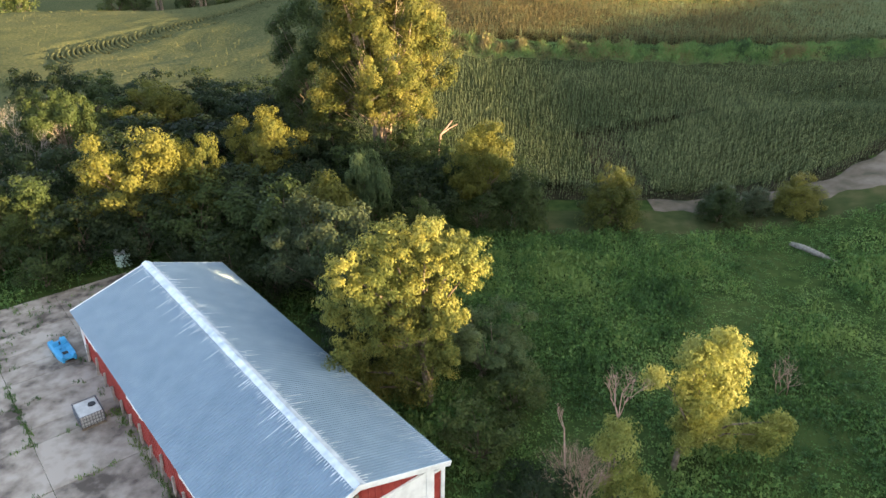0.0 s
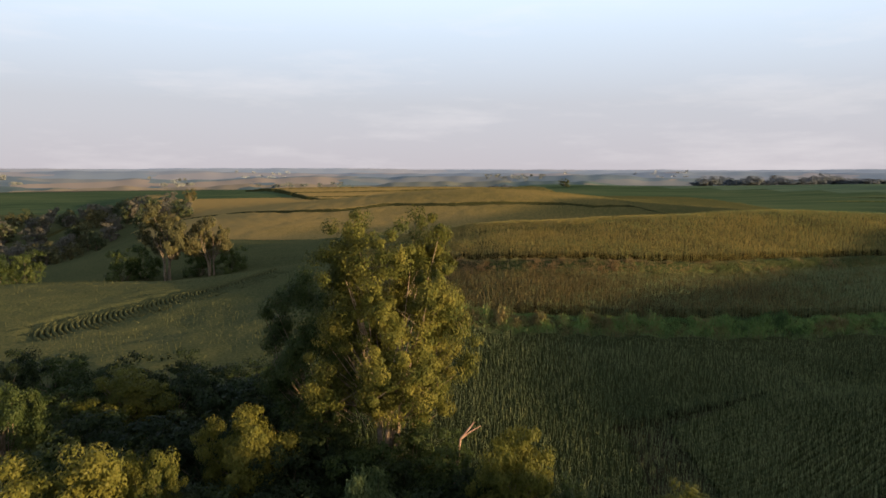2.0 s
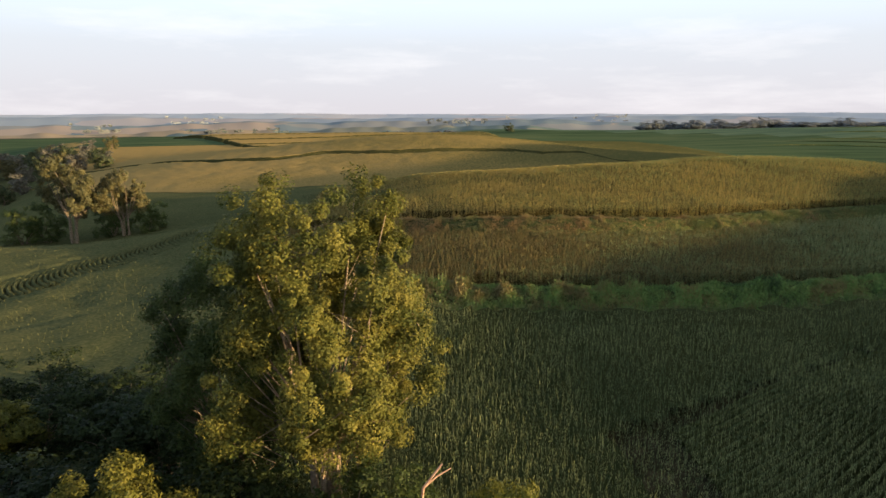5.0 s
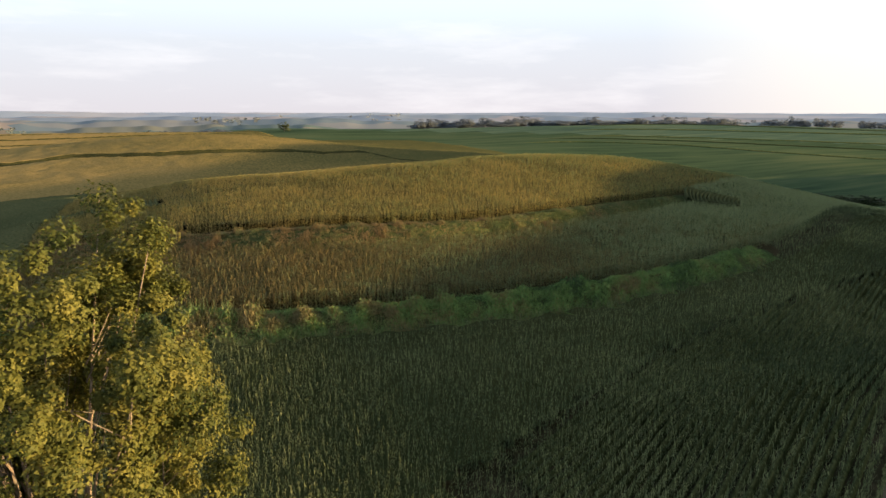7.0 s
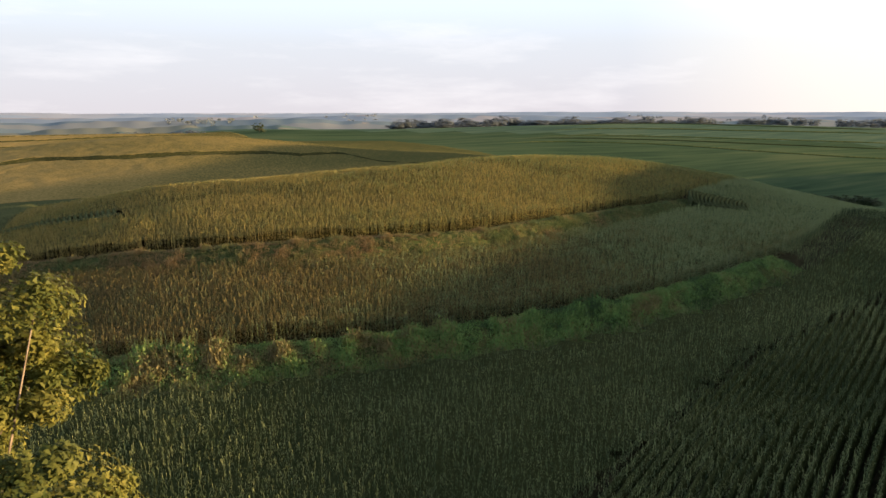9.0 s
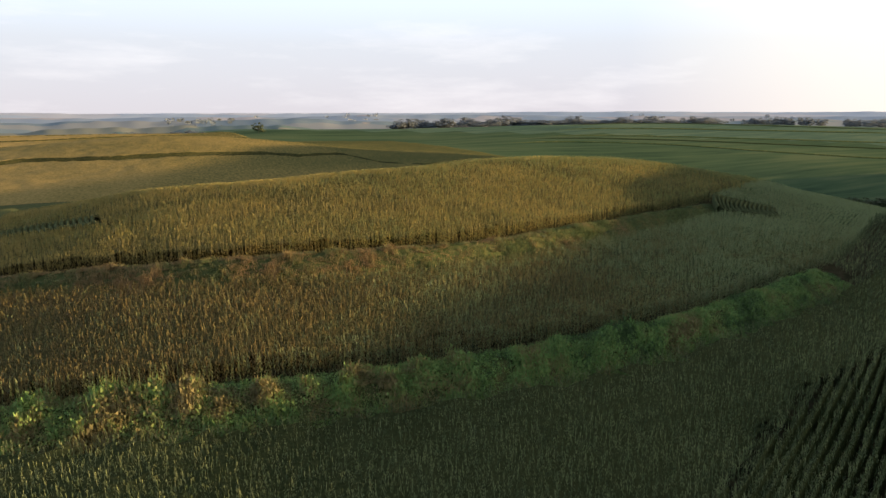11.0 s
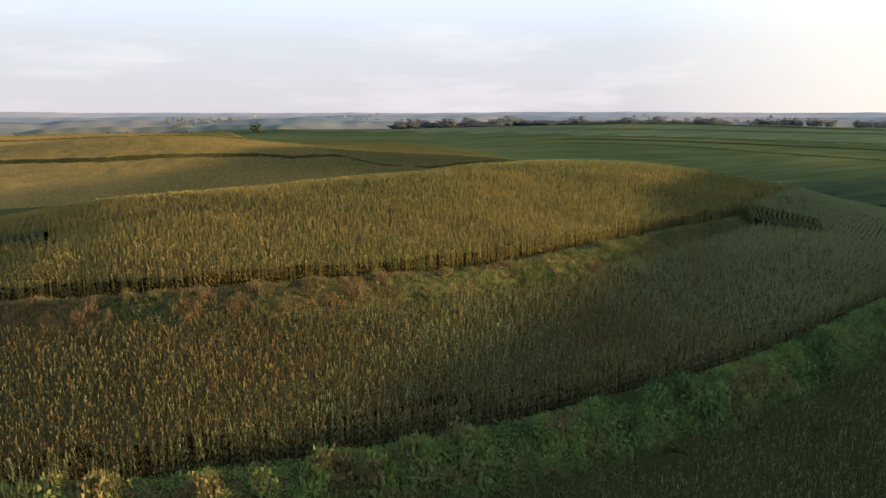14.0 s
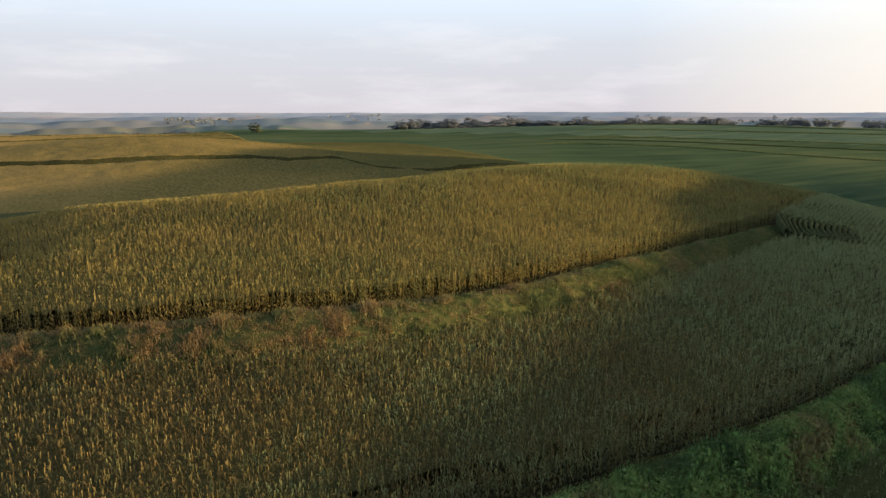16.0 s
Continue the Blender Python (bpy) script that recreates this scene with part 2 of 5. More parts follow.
# ---- mesh tools ----
def link(name, me, material, parent=None, label=""):
    ob = new(name, me)
    me.materials.append(material)
    if parent is not None:
        ob.parent = parent
    if label:
        ob["label"] = label
    return ob


def part(name, bm, material, parent=None, label=""):
    me = bpy.data.meshes.new(name)
    bm.to_mesh(me)
    bm.free()
    return link(name, me, material, parent, label)


def thing(name, label, category, m=None, group="", kind=""):
    ob = new(name)
    ob.empty_display_size = 0.3
    if m is not None:
        ob.matrix_basis = m
    return tagged(ob, label, category, group, kind)


def mesh_from_arrays(name, verts, quads=None, tris=None):
    me = bpy.data.meshes.new(name)
    nq, nt = (0 if quads is None else len(quads)), (0 if tris is None else len(tris))
    me.vertices.add(len(verts))
    me.vertices.foreach_set("co", np.ascontiguousarray(verts, dtype=np.float32).ravel())
    loops = np.concatenate([a.ravel() for a in (quads, tris) if a is not None]).astype(np.int32)
    me.loops.add(len(loops))
    me.loops.foreach_set("vertex_index", loops)
    me.polygons.add(nq + nt)
    totals = np.concatenate([np.full(nq, 4), np.full(nt, 3)]).astype(np.int32)
    starts = np.concatenate([[0], np.cumsum(totals)[:-1]]).astype(np.int32)
    me.polygons.foreach_set("loop_start", starts)
    me.polygons.foreach_set("loop_total", totals)
    me.update(calc_edges=True)
    me.validate()
    return me


def box(bm, x0, y0, z0, x1, y1, z1, m=None, bevel=0.0):
    made = bmesh.ops.create_cube(bm, size=1.0)["verts"]
    t = Matrix.Translation(((x0 + x1) / 2, (y0 + y1) / 2, (z0 + z1) / 2)) @ Matrix.Diagonal((x1 - x0, y1 - y0, z1 - z0, 1))
    bmesh.ops.transform(bm, matrix=(m @ t if m is not None else t), verts=made)
    if bevel:
        edges = list({e for v in made for e in v.link_edges})
        bmesh.ops.bevel(bm, geom=edges, offset=bevel, segments=2, affect="EDGES", profile=0.5)


def tube(bm, points, radii, sides=6):
    """A tapered limb through the points."""
    rings = []
    for i, (p, r) in enumerate(zip(points, radii)):
        a, b = points[max(0, i - 1)], points[min(len(points) - 1, i + 1)]
        q = (Vector(b) - Vector(a)).to_track_quat("Z", "Y")
        rings.append([bm.verts.new(Vector(p) + q @ Vector((r * math.cos(6.2832 * k / sides), r * math.sin(6.2832 * k / sides), 0))) for k in range(sides)])
    for a, b in zip(rings, rings[1:]):
        for k in range(sides):
            bm.faces.new((a[k], a[(k + 1) % sides], b[(k + 1) % sides], b[k]))
    bm.faces.new(rings[-1])


def cyl(bm, p, r0, r1, height, sides=16, m=None):
    made = bmesh.ops.create_cone(bm, cap_ends=True, segments=sides, radius1=r0, radius2=r1, depth=height)["verts"]
    t = Matrix.Translation((p[0], p[1], p[2] + height / 2))
    bmesh.ops.transform(bm, matrix=(m @ t if m is not None else t), verts=made)


# ---- the lie of the land ----
def smooth(a, b, v):
    t = np.clip((v - a) / (b - a), 0, 1)
    return t * t * (3 - 2 * t)


_RX = np.arange(-80, 200, 1.0)


def soften(knots, values, width=5.0):
    """A line through the knots with its corners rounded off."""
    v = np.interp(_RX, knots, values)
    k = np.exp(-0.5 * (np.arange(-15, 16) / width) ** 2)
    return np.convolve(np.pad(v, 15, mode="edge"), k / k.sum(), mode="valid")


_R1 = soften([-25, -10, 0, 10, 20, 30, 40, 50, 60, 70, 80, 110], [95.0, 87.0, 83.4, 81.4, 80.9, 81.4, 82.8, 84.8, 87.2, 90.6, 95.0, 112.0])
_R2 = soften([-25, -10, 0, 10, 20, 30, 40, 50, 60, 70, 80, 110], [122.0, 110.5, 104.0, 99.6, 98.0, 99.0, 101.6, 105.4, 109.6, 113.0, 117.0, 132.0])


def ridge_1(x):
    """The crest line of the lower terrace bank."""
    return np.interp(x, _RX, _R1)


def ridge_2(x):
    """The crest line of the upper terrace bank."""
    return np.interp(x, _RX, _R2)


_T = np.arange(-200, 400, 0.5)
_S = np.interp(_T, [-80, -40, -25, -6, 0, 5, 17, 20, 25, 40, 52, 62, 78, 100, 140, 300],
               [-2.7, -2.7, -2.4, -1.1, 0.1, 0.9, 3.2, 4.5, 5.2, 7.0, 7.5, 7.0, 4.5, 0.5, -1.5, -1.5])
_K = np.exp(-0.5 * (np.arange(-12, 12.5, 0.5) / 3.0) ** 2)
_S = np.convolve(np.pad(_S, 24, mode="edge"), _K / _K.sum(), mode="valid")


def bank(u):
    """The cross-section of a grassed terrace bank: steep below the crest, a shallow channel above it."""
    return np.interp(u, [-9, -4.4, -2.9, -1, 0, 1, 2.0, 5], [0, -0.45, -0.5, 0.75, 1.2, 0.95, 0.1, 0])


def strip_1_on(x):
    return smooth(-18, -12, x) * (1 - smooth(61, 69, x))


def strip_2_on(x):
    return smooth(-14, -8, x) * (1 - smooth(73, 82, x))


def wave(x, y, s, a, b):
    return np.sin(x / s + a) * np.cos(y / (s * 1.13) + b) + 0.5 * np.sin((x + y) / (s * 0.53) + b) * np.cos((x - y) / (s * 0.61) + a)


HILL = 7.5
SWELLS = [(5, 86, 26, 24, 1.0), (65, 86, 26, 24, 0.8), (95, 86, 26, 24, 1.1), (-30, 118, 26, 24, -0.4), (5, 118, 26, 24, -0.4),
          (65, 118, 26, 24, -0.9), (125, 118, 26, 24, 1.3), (-100, 150, 26, 24, -2.5), (-65, 150, 26, 24, -4.9), (-30, 150, 26, 24, -2.1),
          (5, 150, 26, 24, 1.0), (65, 150, 26, 24, 1.0), (95, 150, 26, 24, -0.9), (125, 150, 26, 24, -0.9), (-90, 235, 55, 48, -2.5),
          (-30, 235, 55, 48, -2.4), (30, 235, 55, 48, -0.6), (-210, 300, 55, 48, -6.1), (-150, 300, 55, 48, -4.6),
          (-90, 300, 55, 48, -1.5), (-30, 300, 55, 48, 0.5), (30, 300, 55, 48, 2.5), (90, 300, 55, 48, -3.4),
          (-160, 255, 62, 70, -6.0), (-60, 480, 150, 62, 6.0), (212, 225, 40, 60, -4.0)]


def swells(x, y):
    """Broad swells and hollows: middle x and y, breadth along x and y, height."""
    out = np.zeros(np.broadcast(x, y).shape)
    for a, b, p, q, h in SWELLS:
        out += h * np.exp(-((x - a) / p) ** 2 - ((y - b) / q) ** 2)
    return out


def land(x, y):
    x, y = np.asarray(x, float), np.asarray(y, float)
    r1, r2 = ridge_1(x), ridge_2(x)
    u, w = y - r1, y - r2
    t = np.where(u < 0, u, np.where(w < 0, 20 * u / np.maximum(r2 - r1, 8.0), 20 + w))
    side = (1 - 0.78 * (1 - smooth(-52, 12, x))) * (1 - smooth(92, 165, x))
    side = side * (1 - 0.30 * (1 - smooth(-22, 42, x)) * smooth(22, 48, t))
    z = -2.7 + (np.interp(t, _T, _S) + 2.7) * side - 4.0 * smooth(96, 150, x) * smooth(60, 120, y) * (1 - smooth(190, 330, y))
    z += bank(u) * strip_1_on(x) + bank(w) * strip_2_on(x)
    # the hills behind
    z += swells(x, y)
    z += HILL * np.exp(-((x - 10) / 150) ** 2 - ((y - 290) / 70) ** 2)
    z += 6.5 * np.exp(-((x - 330) / 230) ** 2 - ((y - 430) / 140) ** 2)
    z += 2.9 * smooth(18, 36, x) * smooth(32, 43, y) * (1 - smooth(54, 68, y)) * (1 - smooth(60, 90, x))
    beyond = -(x + 62) * 0.905 + (y - 107) * 0.425
    z -= 8.0 * smooth(8, 60, beyond) * smooth(0, 45, -(x + 1 + (y - 11) * 0.41)) * (1 - smooth(420, 600, y))
    far = np.hypot(x - 10, y - 60)
    z += 5.5 * smooth(400, 520, far) * (1 - smooth(640, 800, far)) * smooth(0, 120, x) * smooth(100, 200, y)
    z += -6.0 * smooth(560, 1000, far) + smooth(500, 1500, far) * 1.5 * wave(x, y, 330, 1.0, 2.0)
    # an unseen hill towards the evening sun, added so that its shade lies over the valley
    s, n = x * SX + y * SY, x * -SY + y * SX
    # crest heights follow the wanted shade edges; a notch lights the meadow trees
    top = np.interp(n, [15, 20.6, 21.3, 21.9, 23.8, 24.6, 29, 36, 40, 43, 45, 52, 60, 72, 84, 94, 104, 112, 121, 130, 141, 161, 173, 181, 200, 215, 232, 262, 282],
                    [25.5, 24.6, 22.4, 16.6, 16.6, 24.0, 24.8, 25.8, 24.8, 21.5, 20.2, 20.0, 21.4, 23.2, 24.9, 24.7, 24.2, 24.0, 24.4, 24.6, 25.6, 26.2, 26.6, 34.4, 35.3, 34.8, 34.9, 37.4, 36.0])
    back = np.clip(n - 195, 0, 130) * 1.05
    z += (top + 0.105 * back) * np.exp(-((s - 165 - back) / 38) ** 2) * smooth(-160, -60, n) * (1 - smooth(280, 312, n))
    # the levelled yard round the barn
    bx, by = (x + 8.6) * 0.639 - (y - 22.75) * 0.769, (x + 8.6) * 0.769 + (y - 22.75) * 0.639
    flat = (1 - smooth(17, 24, np.abs(bx + 2))) * (1 - smooth(9.5, 16, np.abs(by + 6)))
    z = z + (-2.33 - z) * flat
    # slight unevenness
    near = 1 - smooth(150, 400, far)
    z += near * 0.10 * wave(x, y, 4.3, 0.3, 1.1) * smooth(40, 50, y)
    return z


def land1(x, y):
    return float(land(np.array([x]), np.array([y]))[0])


def field_edge(x):
    """The lower edge of the corn."""
    x = np.asarray(x, float)
    return np.where(x < -8, 58.5 - 0.38 * (x + 8), np.where(x < 0, 47.0 - 0.87 * x, np.clip(47.1 + 0.59 * (x - 28), 47.0, 58.0)))


def block_line(x):
    """Where the contour rows meet the straight rows that run away up the valley."""
    return np.interp(x, [12, 22, 31.5, 44, 58, 72, 124], [58.5, 63.0, 67.4, 72.2, 75.6, 78.6, 92.0])


# ---- the ground: one sheet to the horizon ----
def axis(lo, hi, step, reach, extra=(0, 0)):
    core = np.arange(lo, hi + 1e-6, step)
    out, d, p = [], max(step, 1.8), 0.0
    while p < reach:
        d *= 1.09
        p += d
        out.append(p)
    out = np.array(out)
    before, after = np.arange(lo - 2.4 * extra[0], lo - 1e-6, 2.4), hi + np.arange(1, extra[1] + 1) * 2.4
    return np.concatenate([lo - 2.4 * extra[0] - out[::-1], before, core, after, hi + 2.4 * extra[1] + out])


def build_ground():
    gx, gy = axis(-40, 100, 1.6, 4200, (0, 44)), axis(40, 135, 0.9, 4300, (44, 20))
    X, Y = np.meshgrid(gx, gy)
    Z = land(X, Y)
    nx, ny = len(gx), len(gy)
    verts = np.stack([X.ravel(), Y.ravel(), Z.ravel()], 1)
    i = (np.arange(ny - 1)[:, None] * nx + np.arange(nx - 1)[None, :]).ravel()
    quads = np.stack([i, i + 1, i + 1 + nx, i + nx], 1)
    me = mesh_from_arrays("ground", verts, quads)
    c = verts[quads].mean(1)
    x, y = c[:, 0], c[:, 1]
    u, w = y - ridge_1(x), y - ridge_2(x)
    far = np.hypot(x - 10, y - 60)
    idx = np.zeros(len(c), np.int32)                                  # turf
    corn = (y > field_edge(x)) & (x < 124) & (x > -120) & (y < 175)
    idx[corn] = 1
    idx[(y > 41.5) & (y < 45.5) & (x > 2)] = 2                        # mown lane
    idx[((u > -3.3) & (u < 2.0) & (strip_1_on(x) > 0.3)) | ((w > -3.0) & (w < 2.0) & (strip_2_on(x) > 0.3))] = 6
    behind = (y > 175) | (x < -120) | (x > 124)
    idx[behind & (y > 120)] = 5
    idx[(y > 185) & (y < 420) & (x < 95 + 0.1 * (y - 185)) & (x > -260)] = 4
    idx[(y > 188) & (y < 392) & (x < 136) & (x > -192) & (x > -6 - (y - 11) * 0.42)] = 7
    idx[(x < -58) & (y > 90) & (y < 420) & (x < -6 - (y - 11) * 0.42)] = 7
    # beyond this line the beans take their haze-coloured copy
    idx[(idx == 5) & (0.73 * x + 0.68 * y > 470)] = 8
    patch = np.sin(x / 170 + 1.3 * np.sin(y / 240)) + np.cos(y / 130 + np.sin(x / 210))
    idx[(far > 700) & (patch > 0.55)] = 4
    idx[(far > 700) & (patch < -0.9)] = 3
    me.polygons.foreach_set("material_index", idx)
    me.polygons.foreach_set("use_smooth", np.ones(len(c), bool))
    ob = link("ground", me, M_TURF)
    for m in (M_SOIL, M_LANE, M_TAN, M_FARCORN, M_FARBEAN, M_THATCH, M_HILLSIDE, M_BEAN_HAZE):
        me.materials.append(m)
    return tagged(ob, "rolling farmland with turf, field soil and distant crops", "ground", kind="structure")


build_ground()


def bare_slope():
    """The bare, worn slope between the lane and the corn."""
    x = np.arange(15.0, 72.0, 0.7)
    t = np.linspace(0, 1, 14)
    low = 45.0 + 0.35 * np.sin(x * 0.9) + 0.25 * np.sin(x * 2.3) - 0.9 * smooth(27, 33, x)
    high = field_edge(x) + 0.35 + 0.2 * np.sin(x * 1.7)
    X = np.repeat(x[None], len(t), 0)
    Y = low[None] + (high - low)[None] * t[:, None]
    Z = land(X, Y) + 0.05
    Z[0] -= 0.12
    Z[-1] -= 0.12
    n = len(x)
    i = (np.arange(len(t) - 1)[:, None] * n + np.arange(n - 1)[None]).ravel()
    me = mesh_from_arrays("bare_slope", np.stack([X.ravel(), Y.ravel(), Z.ravel()], 1), np.stack([i, i + 1, i + 1 + n, i + n], 1))
    me.polygons.foreach_set("use_smooth", np.ones(len(me.polygons), bool))
    tagged(link("bare_slope", me, M_TAN), "worn bare grey-tan soil beside the corn", "bare soil", kind="structure")


bare_slope()


# ---- corn ----
def corn_template(seed, leaves=5, lowest=1.05):
    """A corn plant: pointed leaves that rise and fold over, closest together near the top, and a tassel."""
    r = np.random.RandomState(seed)
    vs, qs, ts = [], [], []
    plane = r.uniform(0, 6.28)
    for k in range(leaves):
        a = plane + math.pi * k + r.uniform(-0.8, 0.8)
        z0 = lowest + (1.52 - lowest) * (k / leaves) ** 0.7 + r.uniform(-0.06, 0.06)
        ln, wd = r.uniform(0.13, 0.26), r.uniform(0.022, 0.034)
        up, drop = r.uniform(0.10, 0.22), r.uniform(-0.30, 0.06)
        ca, sa = math.cos(a), math.sin(a)
        b = len(vs)
        for out, side, z in ((0.01, 0, z0), (ln * 0.45, wd, z0 + up), (ln, 0, z0 + up + drop), (ln * 0.42, -wd, z0 + up)):
            vs.append((ca * out - sa * side, sa * out + ca * side, z))
        qs.append((b, b + 1, b + 2, b + 3))
    a = r.uniform(0, 3.14)
    b = len(vs)
    for q in (-1, 1):
        vs.append((0.022 * q * math.cos(a), 0.022 * q * math.sin(a), 1.80))
    vs.append((0.0, 0.0, 1.48))
    ts.append((b, b + 1, b + 2))
    return np.array(vs), np.array(qs), np.array(ts)


TEMPLATES = [corn_template(s, 5, 1.05) for s in range(8)]
LEAFY = [corn_template(60 + s, 12, 0.05) for s in range(6)]
THRIFTY = [corn_template(40 + s, 5, 1.1) for s in range(6)]


def spread(name, templates, px, py, scale, widen, seed, material, sink=0.0, tall=None):
    """One mesh of many plants, each a turned and scaled copy of a template, standing on the land."""
    r = np.random.RandomState(seed)
    pz = land(px, py) - sink
    kind = r.randint(0, len(templates), len(px))
    V, Q, T, base = [], [], [], 0
    for k, (tv, tq, tt) in enumerate(templates):
        sel = np.nonzero(kind == k)[0]
        if not len(sel):
            continue
        a = r.uniform(0, 6.2832, len(sel))
        hgt = scale[sel] * r.uniform(0.93, 1.06, len(sel))
        wid = widen[sel]
        lean = r.normal(0, 0.05, (len(sel), 2))
        ca, sa = np.cos(a)[:, None], np.sin(a)[:, None]
        x = (tv[None, :, 0] * ca - tv[None, :, 1] * sa) * wid[:, None] + tv[None, :, 2] * lean[:, :1]
        y = (tv[None, :, 0] * sa + tv[None, :, 1] * ca) * wid[:, None] + tv[None, :, 2] * lean[:, 1:]
        z = tv[None, :, 2] * hgt[:, None]
        V.append(np.stack([x + px[sel][:, None], y + py[sel][:, None], z + pz[sel][:, None]], 2).reshape(-1, 3))
        off = (base + np.arange(len(sel)) * len(tv))[:, None, None]
        if len(tq):
            Q.append((tq[None] + off).reshape(-1, 4))
        T.append((tt[None] + off).reshape(-1, 3))
        base += len(sel) * len(tv)
    me = mesh_from_arrays(name, np.concatenate(V), np.concatenate(Q) if Q else None, np.concatenate(T))
    return link(name, me, material)


def corn_rows(curve, x0, x1, rows, step, seed, keep, along=None):
    """Plants along rows 0.76 m apart; curve(x, k) is the k-th row's y at x."""
    r = np.random.RandomState(seed)
    PX, PY = [], []
    for k in rows:
        x = np.arange(x0, x1, step) + r.uniform(0, step)
        x = x + r.normal(0, 0.05, len(x))
        y = curve(x, k) + r.normal(0, 0.05, len(x))
        ok = keep(x, y) & (r.rand(len(x)) > 0.05)
        PX.append(x[ok])
        PY.append(y[ok])
    return np.concatenate(PX), np.concatenate(PY)


def join_meshes(name, made, material):
    """One object out of several that were spread apart."""
    bm = bmesh.new()
    for ob in made:
        bm.from_mesh(ob.data)
        bpy.data.objects.remove(ob)
    return part(name, bm, material)


def field(name, label, px, py, seed, material, thin=0.35, edge=48.0, size=1.0, broad=0.8):
    d = np.hypot(px - 5, py - 45)
    r = np.random.RandomState(seed + 50)
    far = np.clip((d - 40) / 80, 0, 1)
    ok = r.rand(len(px)) > thin * far ** 0.8
    px, py, far, d = px[ok], py[ok], far[ok], d[ok]
    gap = wave(px, py, 2.7, 0.4, 0.9) + wave(px, py, 9.0, 2.0, 0.1)
    scale = size * (1.0 + 0.04 * gap)
    wide = broad + 0.15 * far
    made = []
    u, w = py - ridge_1(px), py - ridge_2(px)
    brink = ((u > 1.5) & (u < 3.9)) | ((w > 1.5) & (w < 3.9)) | (py < field_edge(px) + 1.6)
    for sel, kinds in (((d < edge) & ~brink, TEMPLATES), ((d >= edge) & ~brink, THRIFTY), (brink, LEAFY)):
        if sel.any():
            made.append(spread(name, kinds, px[sel], py[sel], scale[sel], wide[sel], seed, material))
    ob = made[0] if len(made) == 1 else join_meshes(name, made, material)
    return tagged(ob, label, "corn field", kind="stuff")


# bands in which the rows turn end-on, seen as rungs: start, end, row heading, half width
BANDS = (((-47.6, 86.0), (-28.6, 123.0), (-0.42, 0.908), 4.6), ((-17.5, 138.5), (0.2, 127.5), (-0.12, 0.993), 3.6), ((77.2, 116.2), (83.4, 110.6), (0.69, 0.724), 3.4))


def in_band(x, y, grow=0.25):
    out = np.zeros(np.shape(x), bool)
    for (ax, ay), (bx, by), (hx, hy), half in BANDS:
        det = (bx - ax) * hy - (by - ay) * hx
        t = ((x - ax) * hy - (y - ay) * hx) / det
        v = ((bx - ax) * (y - ay) - (by - ay) * (x - ax)) / det
        out |= (t > 0) & (t < 1) & (np.abs(v) < half + grow)
    return out


def band_plants(k, seed):
    (ax, ay), (bx, by), (hx, hy), half = BANDS[k]
    r = np.random.RandomState(seed)
    length = math.hypot(bx - ax, by - ay)
    across = abs((bx - ax) * hy - (by - ay) * hx)
    PX, PY = [], []
    for i in range(int(across / 0.585)):
        t = (i + 0.5) * 0.585 / across
        v = np.arange(-half, half, 0.2) + r.uniform(-0.03, 0.03)
        bend = (0.02 if k == 1 else 0.05) * v * v
        PX.append(ax + (bx - ax) * t + hx * v + hy * bend + r.normal(0, 0.025, len(v)))
        PY.append(ay + (by - ay) * t + hy * v - hx * bend + r.normal(0, 0.025, len(v)))
    return np.concatenate(PX), np.concatenate(PY)


def off_banks(x, y):
    u, w = y - ridge_1(x), y - ridge_2(x)
    return ~in_band(x, y) & ~(((u > -2.9) & (u < 1.6) & (strip_1_on(x) > 0.4)) | ((w > -2.8) & (w < 1.6) & (strip_2_on(x) > 0.4)))


px, py = corn_rows(lambda x, k: ridge_1(x) - 3.0 - 0.585 * k, -14, 132, range(-9, 90), 0.16, 1,
                   lambda x, y: (y > field_edge(x)) & ((y > block_line(x)) | (x < 12)) & (y < ridge_1(x) + 1.7) & off_banks(x, y))
qx, qy = corn_rows(lambda x, k: 47.4 + 0.52 * (x - 15) + 0.585 * 1.127 * k, 12, 132, range(-90, 90), 0.12, 2,
                   lambda x, y: (y > field_edge(x)) & (y < block_line(x) + 0.5) & (y < ridge_1(x) + 1.7) & off_banks(x, y))
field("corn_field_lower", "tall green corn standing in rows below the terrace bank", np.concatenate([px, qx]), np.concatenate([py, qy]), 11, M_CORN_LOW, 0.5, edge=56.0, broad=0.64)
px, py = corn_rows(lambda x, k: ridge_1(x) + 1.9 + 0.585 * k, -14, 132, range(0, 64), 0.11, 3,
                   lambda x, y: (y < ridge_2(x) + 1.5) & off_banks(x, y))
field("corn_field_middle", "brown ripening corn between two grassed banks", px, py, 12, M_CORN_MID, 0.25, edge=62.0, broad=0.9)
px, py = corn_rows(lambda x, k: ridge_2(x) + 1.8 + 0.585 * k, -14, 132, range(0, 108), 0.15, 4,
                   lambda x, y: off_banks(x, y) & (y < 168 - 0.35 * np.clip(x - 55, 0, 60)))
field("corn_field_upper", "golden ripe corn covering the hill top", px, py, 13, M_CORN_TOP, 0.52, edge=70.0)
px, py = corn_rows(lambda x, k: 60 + 0.7 * k + 0.0046 * (x + 20) ** 2, -75, -14, range(-10, 145), 0.34, 5,
                   lambda x, y: (y > field_edge(x)) & (y < 165) & ~in_band(x, y))
field("corn_field_hillside", "grey-green corn on the slope beyond the trees", px, py, 14, M_HILLSIDE, 0.6, 0.0, 0.97)


